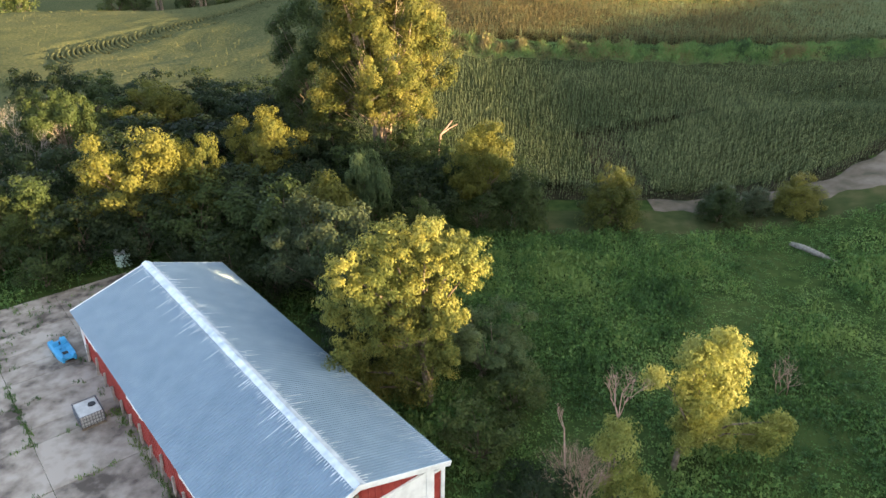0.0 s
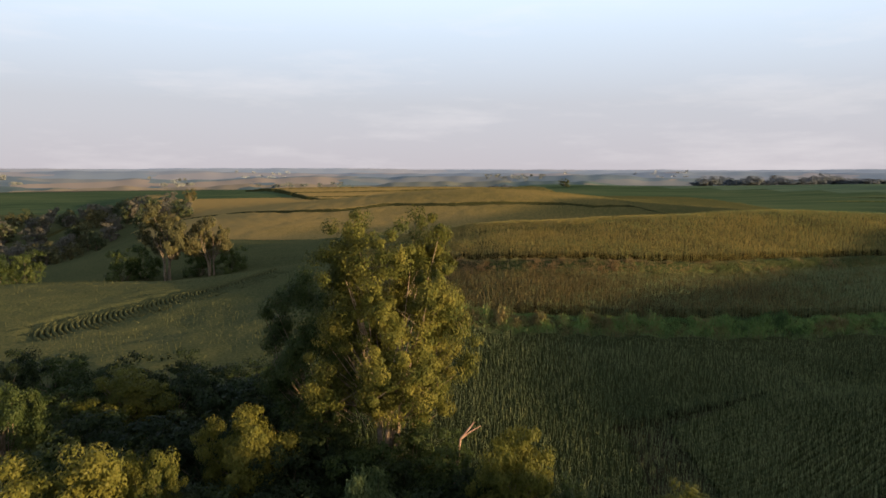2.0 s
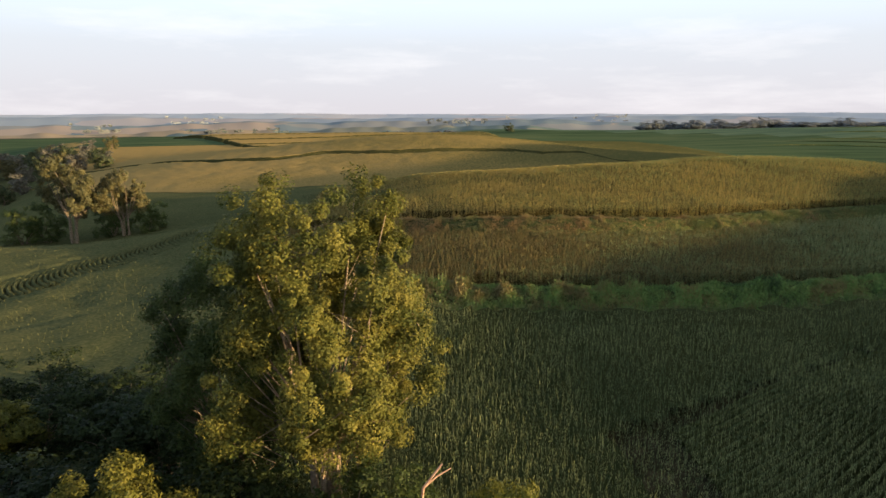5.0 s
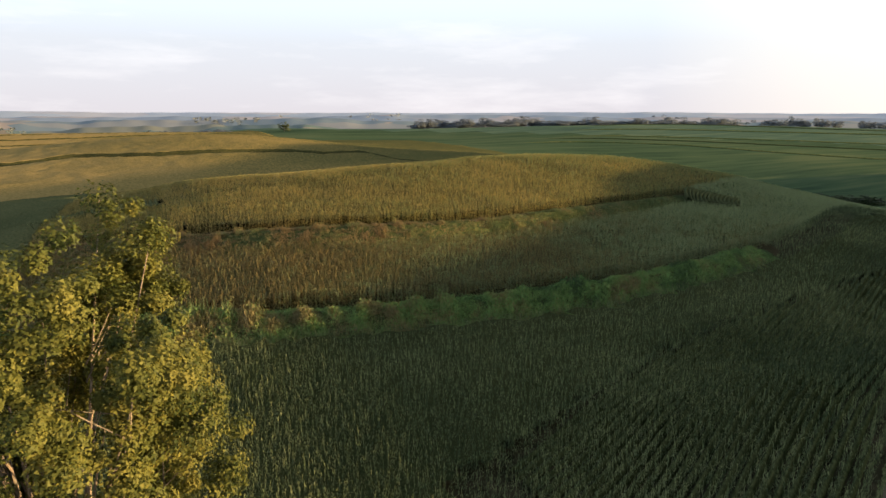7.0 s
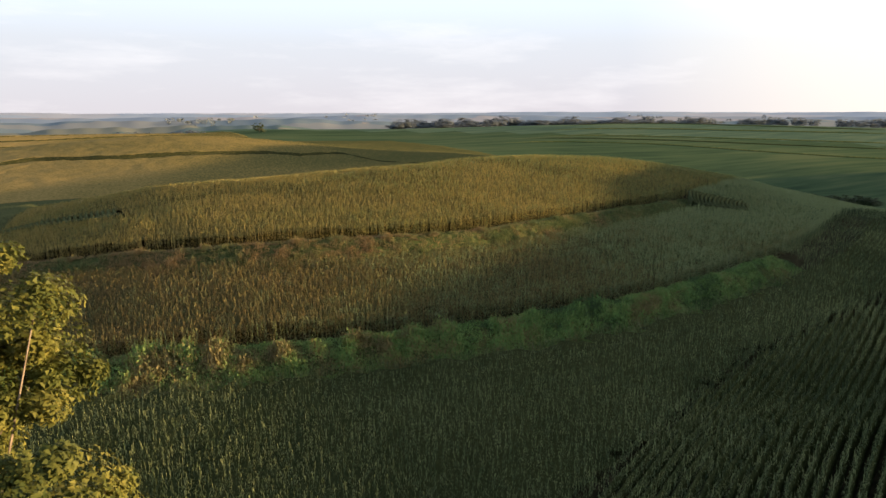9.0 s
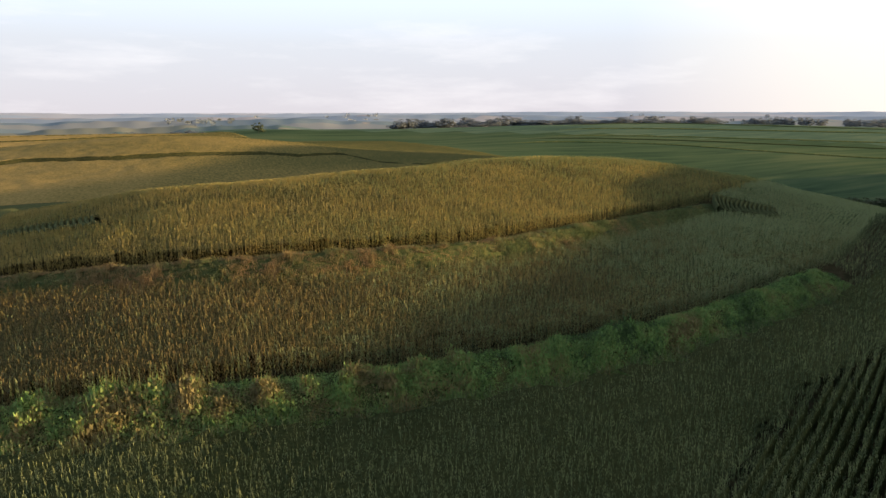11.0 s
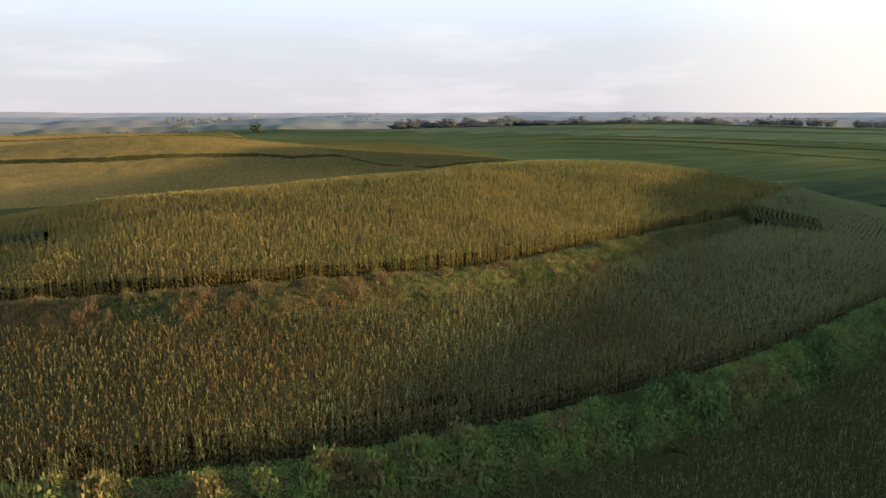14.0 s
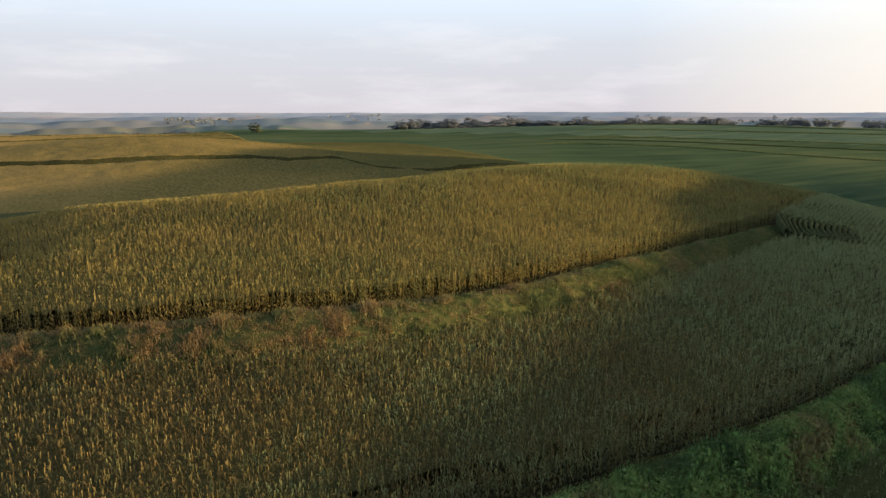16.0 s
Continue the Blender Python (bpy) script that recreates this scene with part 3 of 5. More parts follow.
def straight_ridges():
    """The straight rows as thick ridges of leaves with open dark furrows between them."""
    r = np.random.RandomState(77)
    x = np.arange(16.0, 96.0, 1.1)
    V, Q, base = [], [], 0
    for k in range(-62, 62):
        y = 47.4 + 0.52 * (x - 15) + 0.585 * 1.127 * k
        ok = (y > field_edge(x) + 1.4) & (y < block_line(x) + 0.3)
        if ok.sum() < 3:
            continue
        n = int(ok.sum())
        xs, ys = x[ok], y[ok]
        grown = 0.35 + 0.65 * smooth(16, 34, xs) * smooth(1.4, 7, ys - field_edge(xs))
        for side, up in ((-0.13, 0.1), (-0.11, 1.0), (0.0, 1.26), (0.11, 1.0), (0.13, 0.1)):
            V.append(np.stack([xs - 0.46 * side, ys + 0.89 * side, land(xs, ys) + (up + r.uniform(-0.18, 0.18, n) * (up > 0.5)) * grown], 1))
        run = np.nonzero(np.diff(xs) < 1.5)[0]
        for a in range(4):
            p = base + a * n + run
            Q.append(np.stack([p, p + 1, p + n + 1, p + n], 1))
        base += 5 * n
    me = mesh_from_arrays("corn_straight_rows", np.concatenate(V), np.concatenate(Q))
    # darker than the plants on top, as the corn masses are
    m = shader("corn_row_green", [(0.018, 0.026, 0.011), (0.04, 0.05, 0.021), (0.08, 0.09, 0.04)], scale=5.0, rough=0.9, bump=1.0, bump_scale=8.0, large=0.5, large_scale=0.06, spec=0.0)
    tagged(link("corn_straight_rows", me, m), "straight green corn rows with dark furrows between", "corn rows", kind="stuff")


straight_ridges()


def row_bodies(k, seed):
    """Each row of an end-on band as its own thick ridge of leaves, with the dark furrow left open beside it."""
    (ax, ay), (bx, by), (hx, hy), half = BANDS[k]
    r = np.random.RandomState(seed)
    across = abs((bx - ax) * hy - (by - ay) * hx)
    V, Q = [], []
    for i in range(int(across / 0.585)):
        t = (i + 0.5) * 0.585 / across
        v = np.linspace(-half, half, 12)
        bend = (0.02 if k == 1 else 0.05) * v * v
        x, y = ax + (bx - ax) * t + hx * v + hy * bend, ay + (by - ay) * t + hy * v - hx * bend
        base = sum(len(q) for q in V)
        for side, up in ((-0.2, 0.1), (-0.19, 1.45), (0.0, 1.62), (0.19, 1.45), (0.2, 0.1)):
            X, Y = x + hy * side, y - hx * side
            V.append(np.stack([X, Y, land(X, Y) + up + r.uniform(-0.1, 0.1, 12) * (up > 1)], 1))
        for a in range(4):
            for b in range(11):
                p = base + a * 12 + b
                Q.append((p, p + 1, p + 13, p + 12))
    me = mesh_from_arrays("corn_row_mass", np.concatenate(V), np.array(Q))
    return link("corn_row_mass", me, M_HILLSIDE)


for k in range(3):
    px, py = band_plants(k, 70 + k)
    ob = spread("corn_end_rows", TEMPLATES, px, py, np.full(len(px), 0.95), np.full(len(px), 0.5), 80 + k, M_HILLSIDE if k == 0 else M_CORN_LOW)
    tagged(ob, "green corn rows turning end-on with dark gaps between", "corn rows", kind="stuff")
    tagged(row_bodies(k, 170 + k), "thick leafy ridges of corn rows seen end-on", "corn rows", kind="stuff")


def corn_body(name, label, x0, x1, y0, y1, inside, material, seed, high=1.15, low=None):
    """The closed mass of lower leaves, out of which the plants' tops stand; its dark colour gives the gaps their shade.
    """
    gx, gy = np.arange(x0, x1, 0.95), np.arange(y0, y1, 0.76)
    X, Y = np.meshgrid(gx, gy)
    r = np.random.RandomState(seed)
    X, Y = X + r.uniform(-0.3, 0.3, X.shape), Y + r.uniform(-0.25, 0.25, Y.shape)
    up = (high if low is None else high * (1 - low(X, Y))) + r.uniform(-0.22, 0.22, X.shape)
    keep = inside(X, Y)
    verts = np.stack([X.ravel(), Y.ravel(), (land(X, Y) + up).ravel()], 1)
    nx, ny = len(gx), len(gy)
    i = (np.arange(ny - 1)[:, None] * nx + np.arange(nx - 1)[None]).ravel()
    quads = np.stack([i, i + 1, i + 1 + nx, i + nx], 1)
    quads = quads[keep.ravel()[quads].all(1)]
    used, back = np.unique(quads, return_inverse=True)
    me = mesh_from_arrays(name, verts[used], back.reshape(-1, 4))
    return tagged(link(name, me, material), label, "corn field", kind="stuff")


# Shade between the plants is put into these dark leaf colours.
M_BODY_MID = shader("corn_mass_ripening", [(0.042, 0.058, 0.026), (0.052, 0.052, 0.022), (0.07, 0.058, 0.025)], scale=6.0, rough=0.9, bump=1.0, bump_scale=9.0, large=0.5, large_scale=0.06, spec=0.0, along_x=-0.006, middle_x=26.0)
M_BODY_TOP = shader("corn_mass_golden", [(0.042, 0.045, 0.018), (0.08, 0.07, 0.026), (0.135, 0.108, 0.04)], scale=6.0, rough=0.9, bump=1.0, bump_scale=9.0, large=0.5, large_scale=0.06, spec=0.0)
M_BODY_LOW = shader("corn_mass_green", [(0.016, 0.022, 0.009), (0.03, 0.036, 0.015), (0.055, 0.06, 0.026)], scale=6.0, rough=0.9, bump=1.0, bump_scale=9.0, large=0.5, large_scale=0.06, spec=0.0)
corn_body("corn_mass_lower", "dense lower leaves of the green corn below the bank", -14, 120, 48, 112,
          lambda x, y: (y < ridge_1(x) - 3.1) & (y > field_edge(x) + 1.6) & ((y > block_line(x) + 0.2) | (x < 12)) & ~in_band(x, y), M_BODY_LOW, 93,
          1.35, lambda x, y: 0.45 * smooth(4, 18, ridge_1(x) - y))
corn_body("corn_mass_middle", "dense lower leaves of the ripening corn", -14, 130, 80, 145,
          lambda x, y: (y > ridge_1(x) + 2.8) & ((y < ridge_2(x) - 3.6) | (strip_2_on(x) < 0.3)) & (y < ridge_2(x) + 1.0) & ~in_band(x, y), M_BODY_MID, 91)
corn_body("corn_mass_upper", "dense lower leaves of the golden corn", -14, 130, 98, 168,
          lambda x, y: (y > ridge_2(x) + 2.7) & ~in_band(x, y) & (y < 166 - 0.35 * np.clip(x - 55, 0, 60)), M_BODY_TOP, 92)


# ---- grass on the banks and weeds in the meadow ----
def tuft_template(seed, blades, height, spreadr, wide):
    r = np.random.RandomState(seed)
    vs, ts = [], []
    for k in range(blades):
        a, b = r.uniform(0, 6.28), len(vs)
        x, y, h, o = r.normal(0, spreadr), r.normal(0, spreadr), height * r.uniform(0.5, 1.1), r.uniform(0.1, 0.45) * height
        for s in (-1, 1):
            vs.append((x - math.sin(a) * wide * s, y + math.cos(a) * wide * s, 0))
        vs.append((x + math.cos(a) * o, y + math.sin(a) * o, h))
        ts.append((b, b + 1, b + 2))
    return np.array(vs), np.zeros((0, 4), int), np.array(ts)


def mound_template(seed, leaves, blades, radius, height, size, blade):
    """A mound of small leaves with a few thin stems standing out of it."""
    r = np.random.RandomState(seed)
    vs, ts = [], []
    for k in range(leaves):
        v = r.normal(0, 1, 3)
        v /= np.linalg.norm(v)
        p = np.array([v[0] * radius, v[1] * radius, abs(v[2]) * height]) * r.uniform(0.6, 1.0)
        n = v * [1, 1, 0.5] + [0, 0, 0.7] + r.normal(0, 0.5, 3)
        t = np.cross(n, r.normal(0, 1, 3))
        t /= np.linalg.norm(t)
        w = np.cross(n, t)
        w /= np.linalg.norm(w)
        z, b = size * r.uniform(0.6, 1.3), len(vs)
        vs += [p + t * z * 0.45, p - t * z * 0.45, p + w * z]
        ts.append((b, b + 1, b + 2))
    for k in range(blades):
        a, b, o = r.uniform(0, 6.28), len(vs), r.uniform(0.05, 0.3) * height
        x, y, h = r.normal(0, radius * 0.5), r.normal(0, radius * 0.5), height * r.uniform(0.8, 1.5)
        vs += [np.array([x - math.sin(a) * blade, y + math.cos(a) * blade, 0]), np.array([x + math.sin(a) * blade, y - math.cos(a) * blade, 0]), np.array([x + math.cos(a) * o, y + math.sin(a) * o, h])]
        ts.append((b, b + 1, b + 2))
    return np.array(vs), np.zeros((0, 4), int), np.array(ts)


def tussock_template(seed, blades, reach, height, wide):
    """Rank grass fallen outwards: long blades that rise and bend over, each in two lengths."""
    r = np.random.RandomState(seed)
    vs, qs, ts = [], [], []
    for k in range(blades):
        a, b = r.uniform(0, 6.28), len(vs)
        ca, sa = math.cos(a), math.sin(a)
        h, o, q = height * r.uniform(0.6, 1.15), reach * r.uniform(0.4, 1.1), r.uniform(0, 0.12)
        for out, side, z in ((q, wide, 0), (q, -wide, 0), (q + o * 0.45, -wide, h), (q + o * 0.45, wide, h), (q + o, 0, h * r.uniform(0.3, 0.9))):
            vs.append((ca * out - sa * side, sa * out + ca * side, z))
        qs.append((b, b + 1, b + 2, b + 3))
        ts.append((b + 3, b + 2, b + 4))
    return np.array(vs), np.array(qs), np.array(ts)


TUSSOCKS = [tussock_template(80 + s, 9, 0.38, 0.42, 0.013) for s in range(6)]
TUFTS = [mound_template(s, 20, 4, 0.40, 0.5, 0.115, 0.010) for s in range(6)]
DRY = [mound_template(10 + s, 8, 14, 0.36, 0.55, 0.10, 0.010) for s in range(6)]
WEEDS = [mound_template(20 + s, 17, 4, 0.44, 0.45, 0.125, 0.012) for s in range(6)]


def bank_grass(name, label, curve, on, x0, x1, count, seed, material, kinds, heap):
    r = np.random.RandomState(seed)
    x = r.uniform(x0, x1, count)
    v = r.uniform(-3.2, 1.1, count)
    y = curve(x) + v
    cx = r.uniform(x0, x1, 330)
    cy, cr, ch = curve(cx) + r.uniform(-3.1, 0.4, 330), r.uniform(0.45, 1.05, 330), r.uniform(0.25, 1.0, 330) ** 1.3
    lump = np.zeros(count)
    for k in range(330):
        lump = np.maximum(lump, ch[k] * np.exp(-((x - cx[k]) ** 2 + (y - cy[k]) ** 2) / cr[k] ** 2))
    ok = (on(x) > 0.3) & (r.rand(count) < 0.4 + 0.8 * lump) & (v < 1.1 - 0.9 * smooth(56, 68, x))
    x, y, lump = x[ok], y[ok], lump[ok]
    tall = 0.38 + heap * lump * (1 - 0.65 * smooth(40, 62, x))
    ob = spread(name, kinds, x, y, tall, 0.75 + 0.35 * tall, seed, material, sink=0.06)
    return tagged(ob, label, "grass", kind="stuff")


bank_grass("bank_grass_lower", "rank green grass and weeds on the lower terrace bank", ridge_1, strip_1_on, -16, 72, 12500, 31, M_GRASS_GREEN, TUFTS + TUSSOCKS[:2], 2.3)
bank_grass("bank_grass_upper", "dry orange-brown and green grass on the upper bank", ridge_2, strip_2_on, -14, 84, 11500, 32, M_GRASS_DRY, DRY[:4] + TUSSOCKS[:4], 0.75)


def meadow():
    r = np.random.RandomState(33)
    x, y = r.uniform(-6, 46, 15500), r.uniform(9, 42.2, 15500)
    lump = wave(x, y, 1.5, 0.5, 0.2) + wave(x, y, 5.0, 0.5, 0.2)
    ok = ((x - 0.5) * 0.769 + (y - 17.5) * 0.639 > 0.3) & (r.rand(len(x)) < 0.9 + 0.2 * lump)
    x, y, lump = x[ok], y[ok], lump[ok]
    ob = spread("meadow_weeds", WEEDS, x, y, np.clip(0.9 + 0.5 * lump, 0.35, 2.2), np.clip(1.05 + 0.2 * lump, 0.75, 1.5), 33, M_WEEDS, sink=0.03)
    tagged(ob, "rank green meadow of tall weeds and grass", "weeds", kind="stuff")
    fx, fy = r.uniform(-34, -1, 2600), r.uniform(30, 52, 2600)
    ok = ((fx + 8.6) * 0.639 - (fy - 22.75) * 0.769 < -16.6) | ((fx + 8.6) * 0.769 + (fy - 22.75) * 0.639 > 4.2)
    ob = spread("thicket_weeds", WEEDS, fx[ok], fy[ok], np.full(ok.sum(), 1.1), np.full(ok.sum(), 1.5), 35, M_WEEDS, sink=0.03)
    tagged(ob, "shaded weeds and grass on the thicket floor", "weeds", kind="stuff")
    x, y = r.uniform(-6, 46, 7000), r.uniform(8, 41, 7000)
    ok = ((x - 0.5) * 0.769 + (y - 17.5) * 0.639 > 0.3) & (wave(x, y, 1.9, 1.5, 2.2) + 0.5 * wave(x, y, 6.0, 0.1, 0.2) > 0.45)
    x, y = x[ok], y[ok]
    ob = spread("meadow_tall_weeds", WEEDS, x, y, np.full(len(x), 1.9), np.full(len(x), 1.3), 34, M_WEEDS, sink=0.03)
    tagged(ob, "clumps of taller broad-leaved weeds in the meadow", "weeds", kind="stuff")


meadow()


# ---- trees ----
def leaves_mesh(name, centres, radii, per, size, seed, droop=0.0, long=1.0, flat=0.75):
    r = np.random.RandomState(seed)
    C = np.repeat(centres, per, 0)
    R = np.repeat(radii, per)
    n = len(C)
    d = r.normal(0, 1, (n, 3))
    d /= np.linalg.norm(d, axis=1)[:, None]
    d *= (r.rand(n) ** 0.33)[:, None] * R[:, None]
    d[:, 2] *= flat
    d[:, 2] -= droop * r.rand(n) * R
    P = C + d
    middle = centres.mean(0)
    out = P - middle
    out /= np.linalg.norm(out, axis=1)[:, None] + 1e-6
    nrm = d / (np.linalg.norm(d, axis=1)[:, None] + 1e-6) + 0.7 * out + np.array([0, 0, 0.35]) + r.normal(0, 0.55, (n, 3))
    nrm /= np.linalg.norm(nrm, axis=1)[:, None]
    t = np.cross(nrm, r.normal(0, 1, (n, 3)) + np.array([0, 0, -2.0 * droop]))
    t /= np.linalg.norm(t, axis=1)[:, None] + 1e-6
    b = np.cross(nrm, t)
    s = size * r.uniform(0.6, 1.3, n)[:, None]
    side = s * 0.42
    tri = np.stack([P - b * s * 0.45 * long + t * side, P - b * s * 0.35 * long - t * side, P + b * s * 0.75 * long + nrm * s * 0.1], 1)
    return mesh_from_arrays(name, tri.reshape(-1, 3), None, np.arange(3 * n).reshape(-1, 3))


def crown_centres(seed, count, radius, low, high, lobes=8, shell=0.55, lobe=0.44):
    """Clump centres of a crown built of rounded lobes with hollows between them."""
    r = np.random.RandomState(seed)
    mid, half = (low + high) / 2, (high - low) / 2
    heads = []
    for k in range(lobes):
        t = -0.75 + 1.6 * (k + 0.5) / lobes
        az = 2.4 * k + r.uniform(-0.5, 0.5)
        q = math.sqrt(max(0.05, 1 - t ** 4)) * r.uniform(0.5, 0.74)
        heads.append((math.cos(az) * q * radius, math.sin(az) * q * radius, mid + t * half * 0.72, r.uniform(0.8, 1.2) * lobe))
    out = []
    for i in range(count):
        hx, hy, hz, hr = heads[i % lobes]
        v = r.normal(0, 1, 3)
        v /= np.linalg.norm(v)
        q = hr * (shell + (1 - shell) * r.rand())
        out.append((hx + v[0] * radius * q, hy + v[1] * radius * q, max(low * 0.8, hz + v[2] * half * q * 0.85)))
    return np.array(out)


def stem_points(r, base_r, fork, stems):
    out = []
    for k in range(stems):
        a = 6.28 * k / stems + r.uniform(0, 1)
        off = 0.0 if stems == 1 else base_r * 1.4
        p0 = Vector((off * math.cos(a), off * math.sin(a), -0.25))
        p2 = Vector((fork * 0.16 * math.cos(a) * (stems > 1) + r.normal(0, 0.1), fork * 0.16 * math.sin(a) * (stems > 1) + r.normal(0, 0.1), fork))
        out.append((p0, (p0 + p2) / 2 + Vector((r.normal(0, 0.12), r.normal(0, 0.12), 0)), p2))
    return out


def limb_points(r, forks, c):
    f = min(forks, key=lambda q: (q - c).length)
    m1 = f.lerp(c, 0.4) + Vector((r.normal(0, 0.2), r.normal(0, 0.2), 0.12 * (c - f).length))
    return [f - Vector((0, 0, 0.1)), m1, c]


def trunk_mesh(seed, centres, base_r, fork, stems=1, every=5, limb=0.3):
    r = np.random.RandomState(seed)
    bm = bmesh.new()
    rows = stem_points(r, base_r, fork, stems)
    for p in rows:
        tube(bm, p, [base_r * 1.25, base_r, base_r * 0.8], 8)
    k = base_r * limb
    for i in range(0, len(centres), every):
        tube(bm, limb_points(r, [p[2] for p in rows], Vector(centres[i])), [k * 1.5, k, k * 0.25], 4)
    me = bpy.data.meshes.new("trunk")
    bm.to_mesh(me)
    bm.free()
    return me


def tree_kind(seed, clumps, per, radius, low, high, clump_r, size, base_r, fork, stems=1, **kw):
    c = crown_centres(seed, clumps, radius, low, high)
    r = np.random.RandomState(seed + 1)
    rad = clump_r * r.uniform(0.65, 1.3, len(c))
    return trunk_mesh(seed + 2, c, base_r, fork, stems), leaves_mesh("crown", c, rad, per, size, seed + 3, **kw)


# each kind is about 6 m high and 2.5 m in radius
KINDS = {
    "round_a": tree_kind(101, 120, 190, 2.4, 0.1, 5.7, 0.46, 0.10, 0.10, 0.9, 3),
    "round_b": tree_kind(111, 120, 170, 2.45, 0.0, 5.6, 0.45, 0.10, 0.09, 0.7, 4),
    "airy": tree_kind(121, 120, 210, 2.3, 0.8, 5.7, 0.46, 0.095, 0.13, 1.6, 1, droop=0.4),
    "willow": tree_kind(131, 90, 170, 2.2, 0.5, 5.5, 0.50, 0.13, 0.11, 1.3, 2, droop=1.3, long=1.7),
    "thick": tree_kind(151, 110, 56, 2.5, -0.2, 5.6, 0.50, 0.15, 0.09, 0.7, 3),
    "spiky": tree_kind(141, 150, 90, 2.3, 0.0, 5.5, 0.40, 0.13, 0.09, 0.7, 3, droop=-0.8, long=1.6, flat=1.2),
}


def dome_kind(seed, clumps, per, size):
    """A bush whose leaves close it in a dome down to the ground, its outline broken by upright shoots."""
    r = np.random.RandomState(seed)
    v = r.normal(0, 1, (clumps, 3))
    v /= np.linalg.norm(v, axis=1)[:, None]
    v *= r.uniform(0.55, 1.0, clumps)[:, None]
    c = np.stack([v[:, 0] * 2.05, v[:, 1] * 2.05, 0.35 + np.abs(v[:, 2]) * 4.7 * r.uniform(0.85, 1.12, clumps)], 1)
    rad = 0.45 * r.uniform(0.6, 1.3, clumps)
    return trunk_mesh(seed + 2, c, 0.08, 0.7, 3), leaves_mesh("crown", c, rad, per, size, seed + 3, droop=-0.7, long=1.5, flat=1.2)


KINDS["dome"] = dome_kind(171, 150, 100, 0.105)


def tree(name, label, category, x, y, top, radius, kind, leaf, turn=0.0, base=None, group=""):
    z = land1(x, y) if base is None else base
    h = top - z
    trunk, crown = KINDS[kind]
    e = thing(name, label, category, pose(x, y, z, 0, 0, turn) @ Matrix.Diagonal((radius / 2.5, radius / 2.5, h / 6.0, 1)), group)
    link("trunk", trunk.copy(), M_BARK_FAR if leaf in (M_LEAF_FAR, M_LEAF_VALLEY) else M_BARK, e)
    me = crown.copy()
    me.materials.clear()
    link("crown", me, leaf, e)
    return e


def lobed_tree(name, label, category, x, y, lobes, per, size, leaf, bark, base_r, seed, droop=0.35, deep=0.9):
    """A tree whose crown hangs in separate lobes (sideways, up, radius), each on its own limb."""
    r = np.random.RandomState(seed)
    e = thing(name, label, category, pose(x, y, land1(x, y)))
    centres, radii = [], []
    fork = Vector((0.25 * lobes[0][0], 0.0, 0.38 * max(q[1] for q in lobes)))
    bm = bmesh.new()
    tube(bm, [(0, 0, -0.25), (fork * 0.5)[:], fork], [base_r * 1.3, base_r, base_r * 0.75], 8)
    part("trunk", bm, bark, e)
    for dx, up, rad in lobes:
        dy = r.uniform(-deep, deep)
        c = Vector((dx, dy, up))
        bm = bmesh.new()
        start = fork if up > fork.z else Vector((0, 0, 0.5 * up))
        tube(bm, [start, start.lerp(c, 0.5) + Vector((0, 0, 0.12 * (c - start).length)), c], [base_r * 0.5, base_r * 0.32, base_r * 0.1], 5)
        part("limb", bm, bark, e)
        for k in range(int(12 + 28 * rad * rad)):
            v = r.normal(0, 1, 3)
            v *= 1.1 * rad * r.uniform(0.3, 1.0) / np.linalg.norm(v)
            centres.append((dx + v[0], dy + v[1], max(0.25, up + 0.85 * v[2])))
            radii.append(r.uniform(0.22, 0.42))
    link("crown", leaves_mesh("crown", np.array(centres), np.array(radii), per, size, seed + 1, droop=droop, long=1.3, flat=0.8), leaf, e)
    return e


lobed_tree("tree", "yellow-green feathery tree lit by evening sun beside the barn", "tree", -0.6, 24.0,
           [(-1.7, 8.1, 1.2), (-0.2, 8.3, 1.2), (1.1, 7.9, 1.1), (-3.1, 7.1, 1.15), (-0.1, 6.6, 1.3), (-1.7, 6.3, 1.2), (1.5, 6.6, 0.75), (-1.0, 4.7, 1.1), (0.1, 4.7, 0.8),
            (-3.7, 4.7, 1.05), (-1.2, 3.0, 1.1), (-2.0, 1.6, 1.4), (0.1, 2.5, 1.0), (-3.5, 3.3, 0.9), (-3.0, 1.0, 0.8), (0.6, 5.7, 0.8), (-0.5, 5.6, 0.9), (-2.3, 5.6, 0.8),
            (-2.4, 3.6, 0.9), (-0.9, 1.3, 1.0), (0.5, 3.6, 0.7), (-3.2, 2.1, 0.9)], 90, 0.08, M_LEAF_LIME, M_BARK, 0.17, 711)
tree("shrub", "rounded grey-green shrub behind the barn", "shrub", -6.3, 32.5, 4.8, 3.1, "round_b", M_LEAF_GREY, 50)
# Second shrub on this spot, added to keep low sun off the roof.
tree("shrub", "dense dark shrub between the barn and the yellow-green tree", "shrub", -3.3, 26.4, 3.6, 2.1, "round_b", M_LEAF_DARK, 20)
tree("shrub", "dark green shrub in the thicket", "shrub", -10.0, 36.5, 3.8, 2.7, "spiky", M_LEAF_GREEN, 80)
tree("shrub", "yellow-green shrub with sunlit top", "shrub", -6.9, 38.5, 3.6, 2.2, "spiky", M_LEAF_YELLOW, 10)
tree("willow", "pale green drooping willow in the thicket", "tree", -4.6, 40.5, 4.6, 2.1, "willow", M_LEAF_PALE, 0)
tree("shrub", "small bright green bush", "shrub", -1.0, 37.0, 2.6, 1.5, "round_a", M_LEAF_GREEN, 30)
tree("tree", "low tree with sunlit yellow-green crown", "tree", 2.6, 44.0, 5.2, 2.6, "airy", M_LEAF_YELLOW, 130)
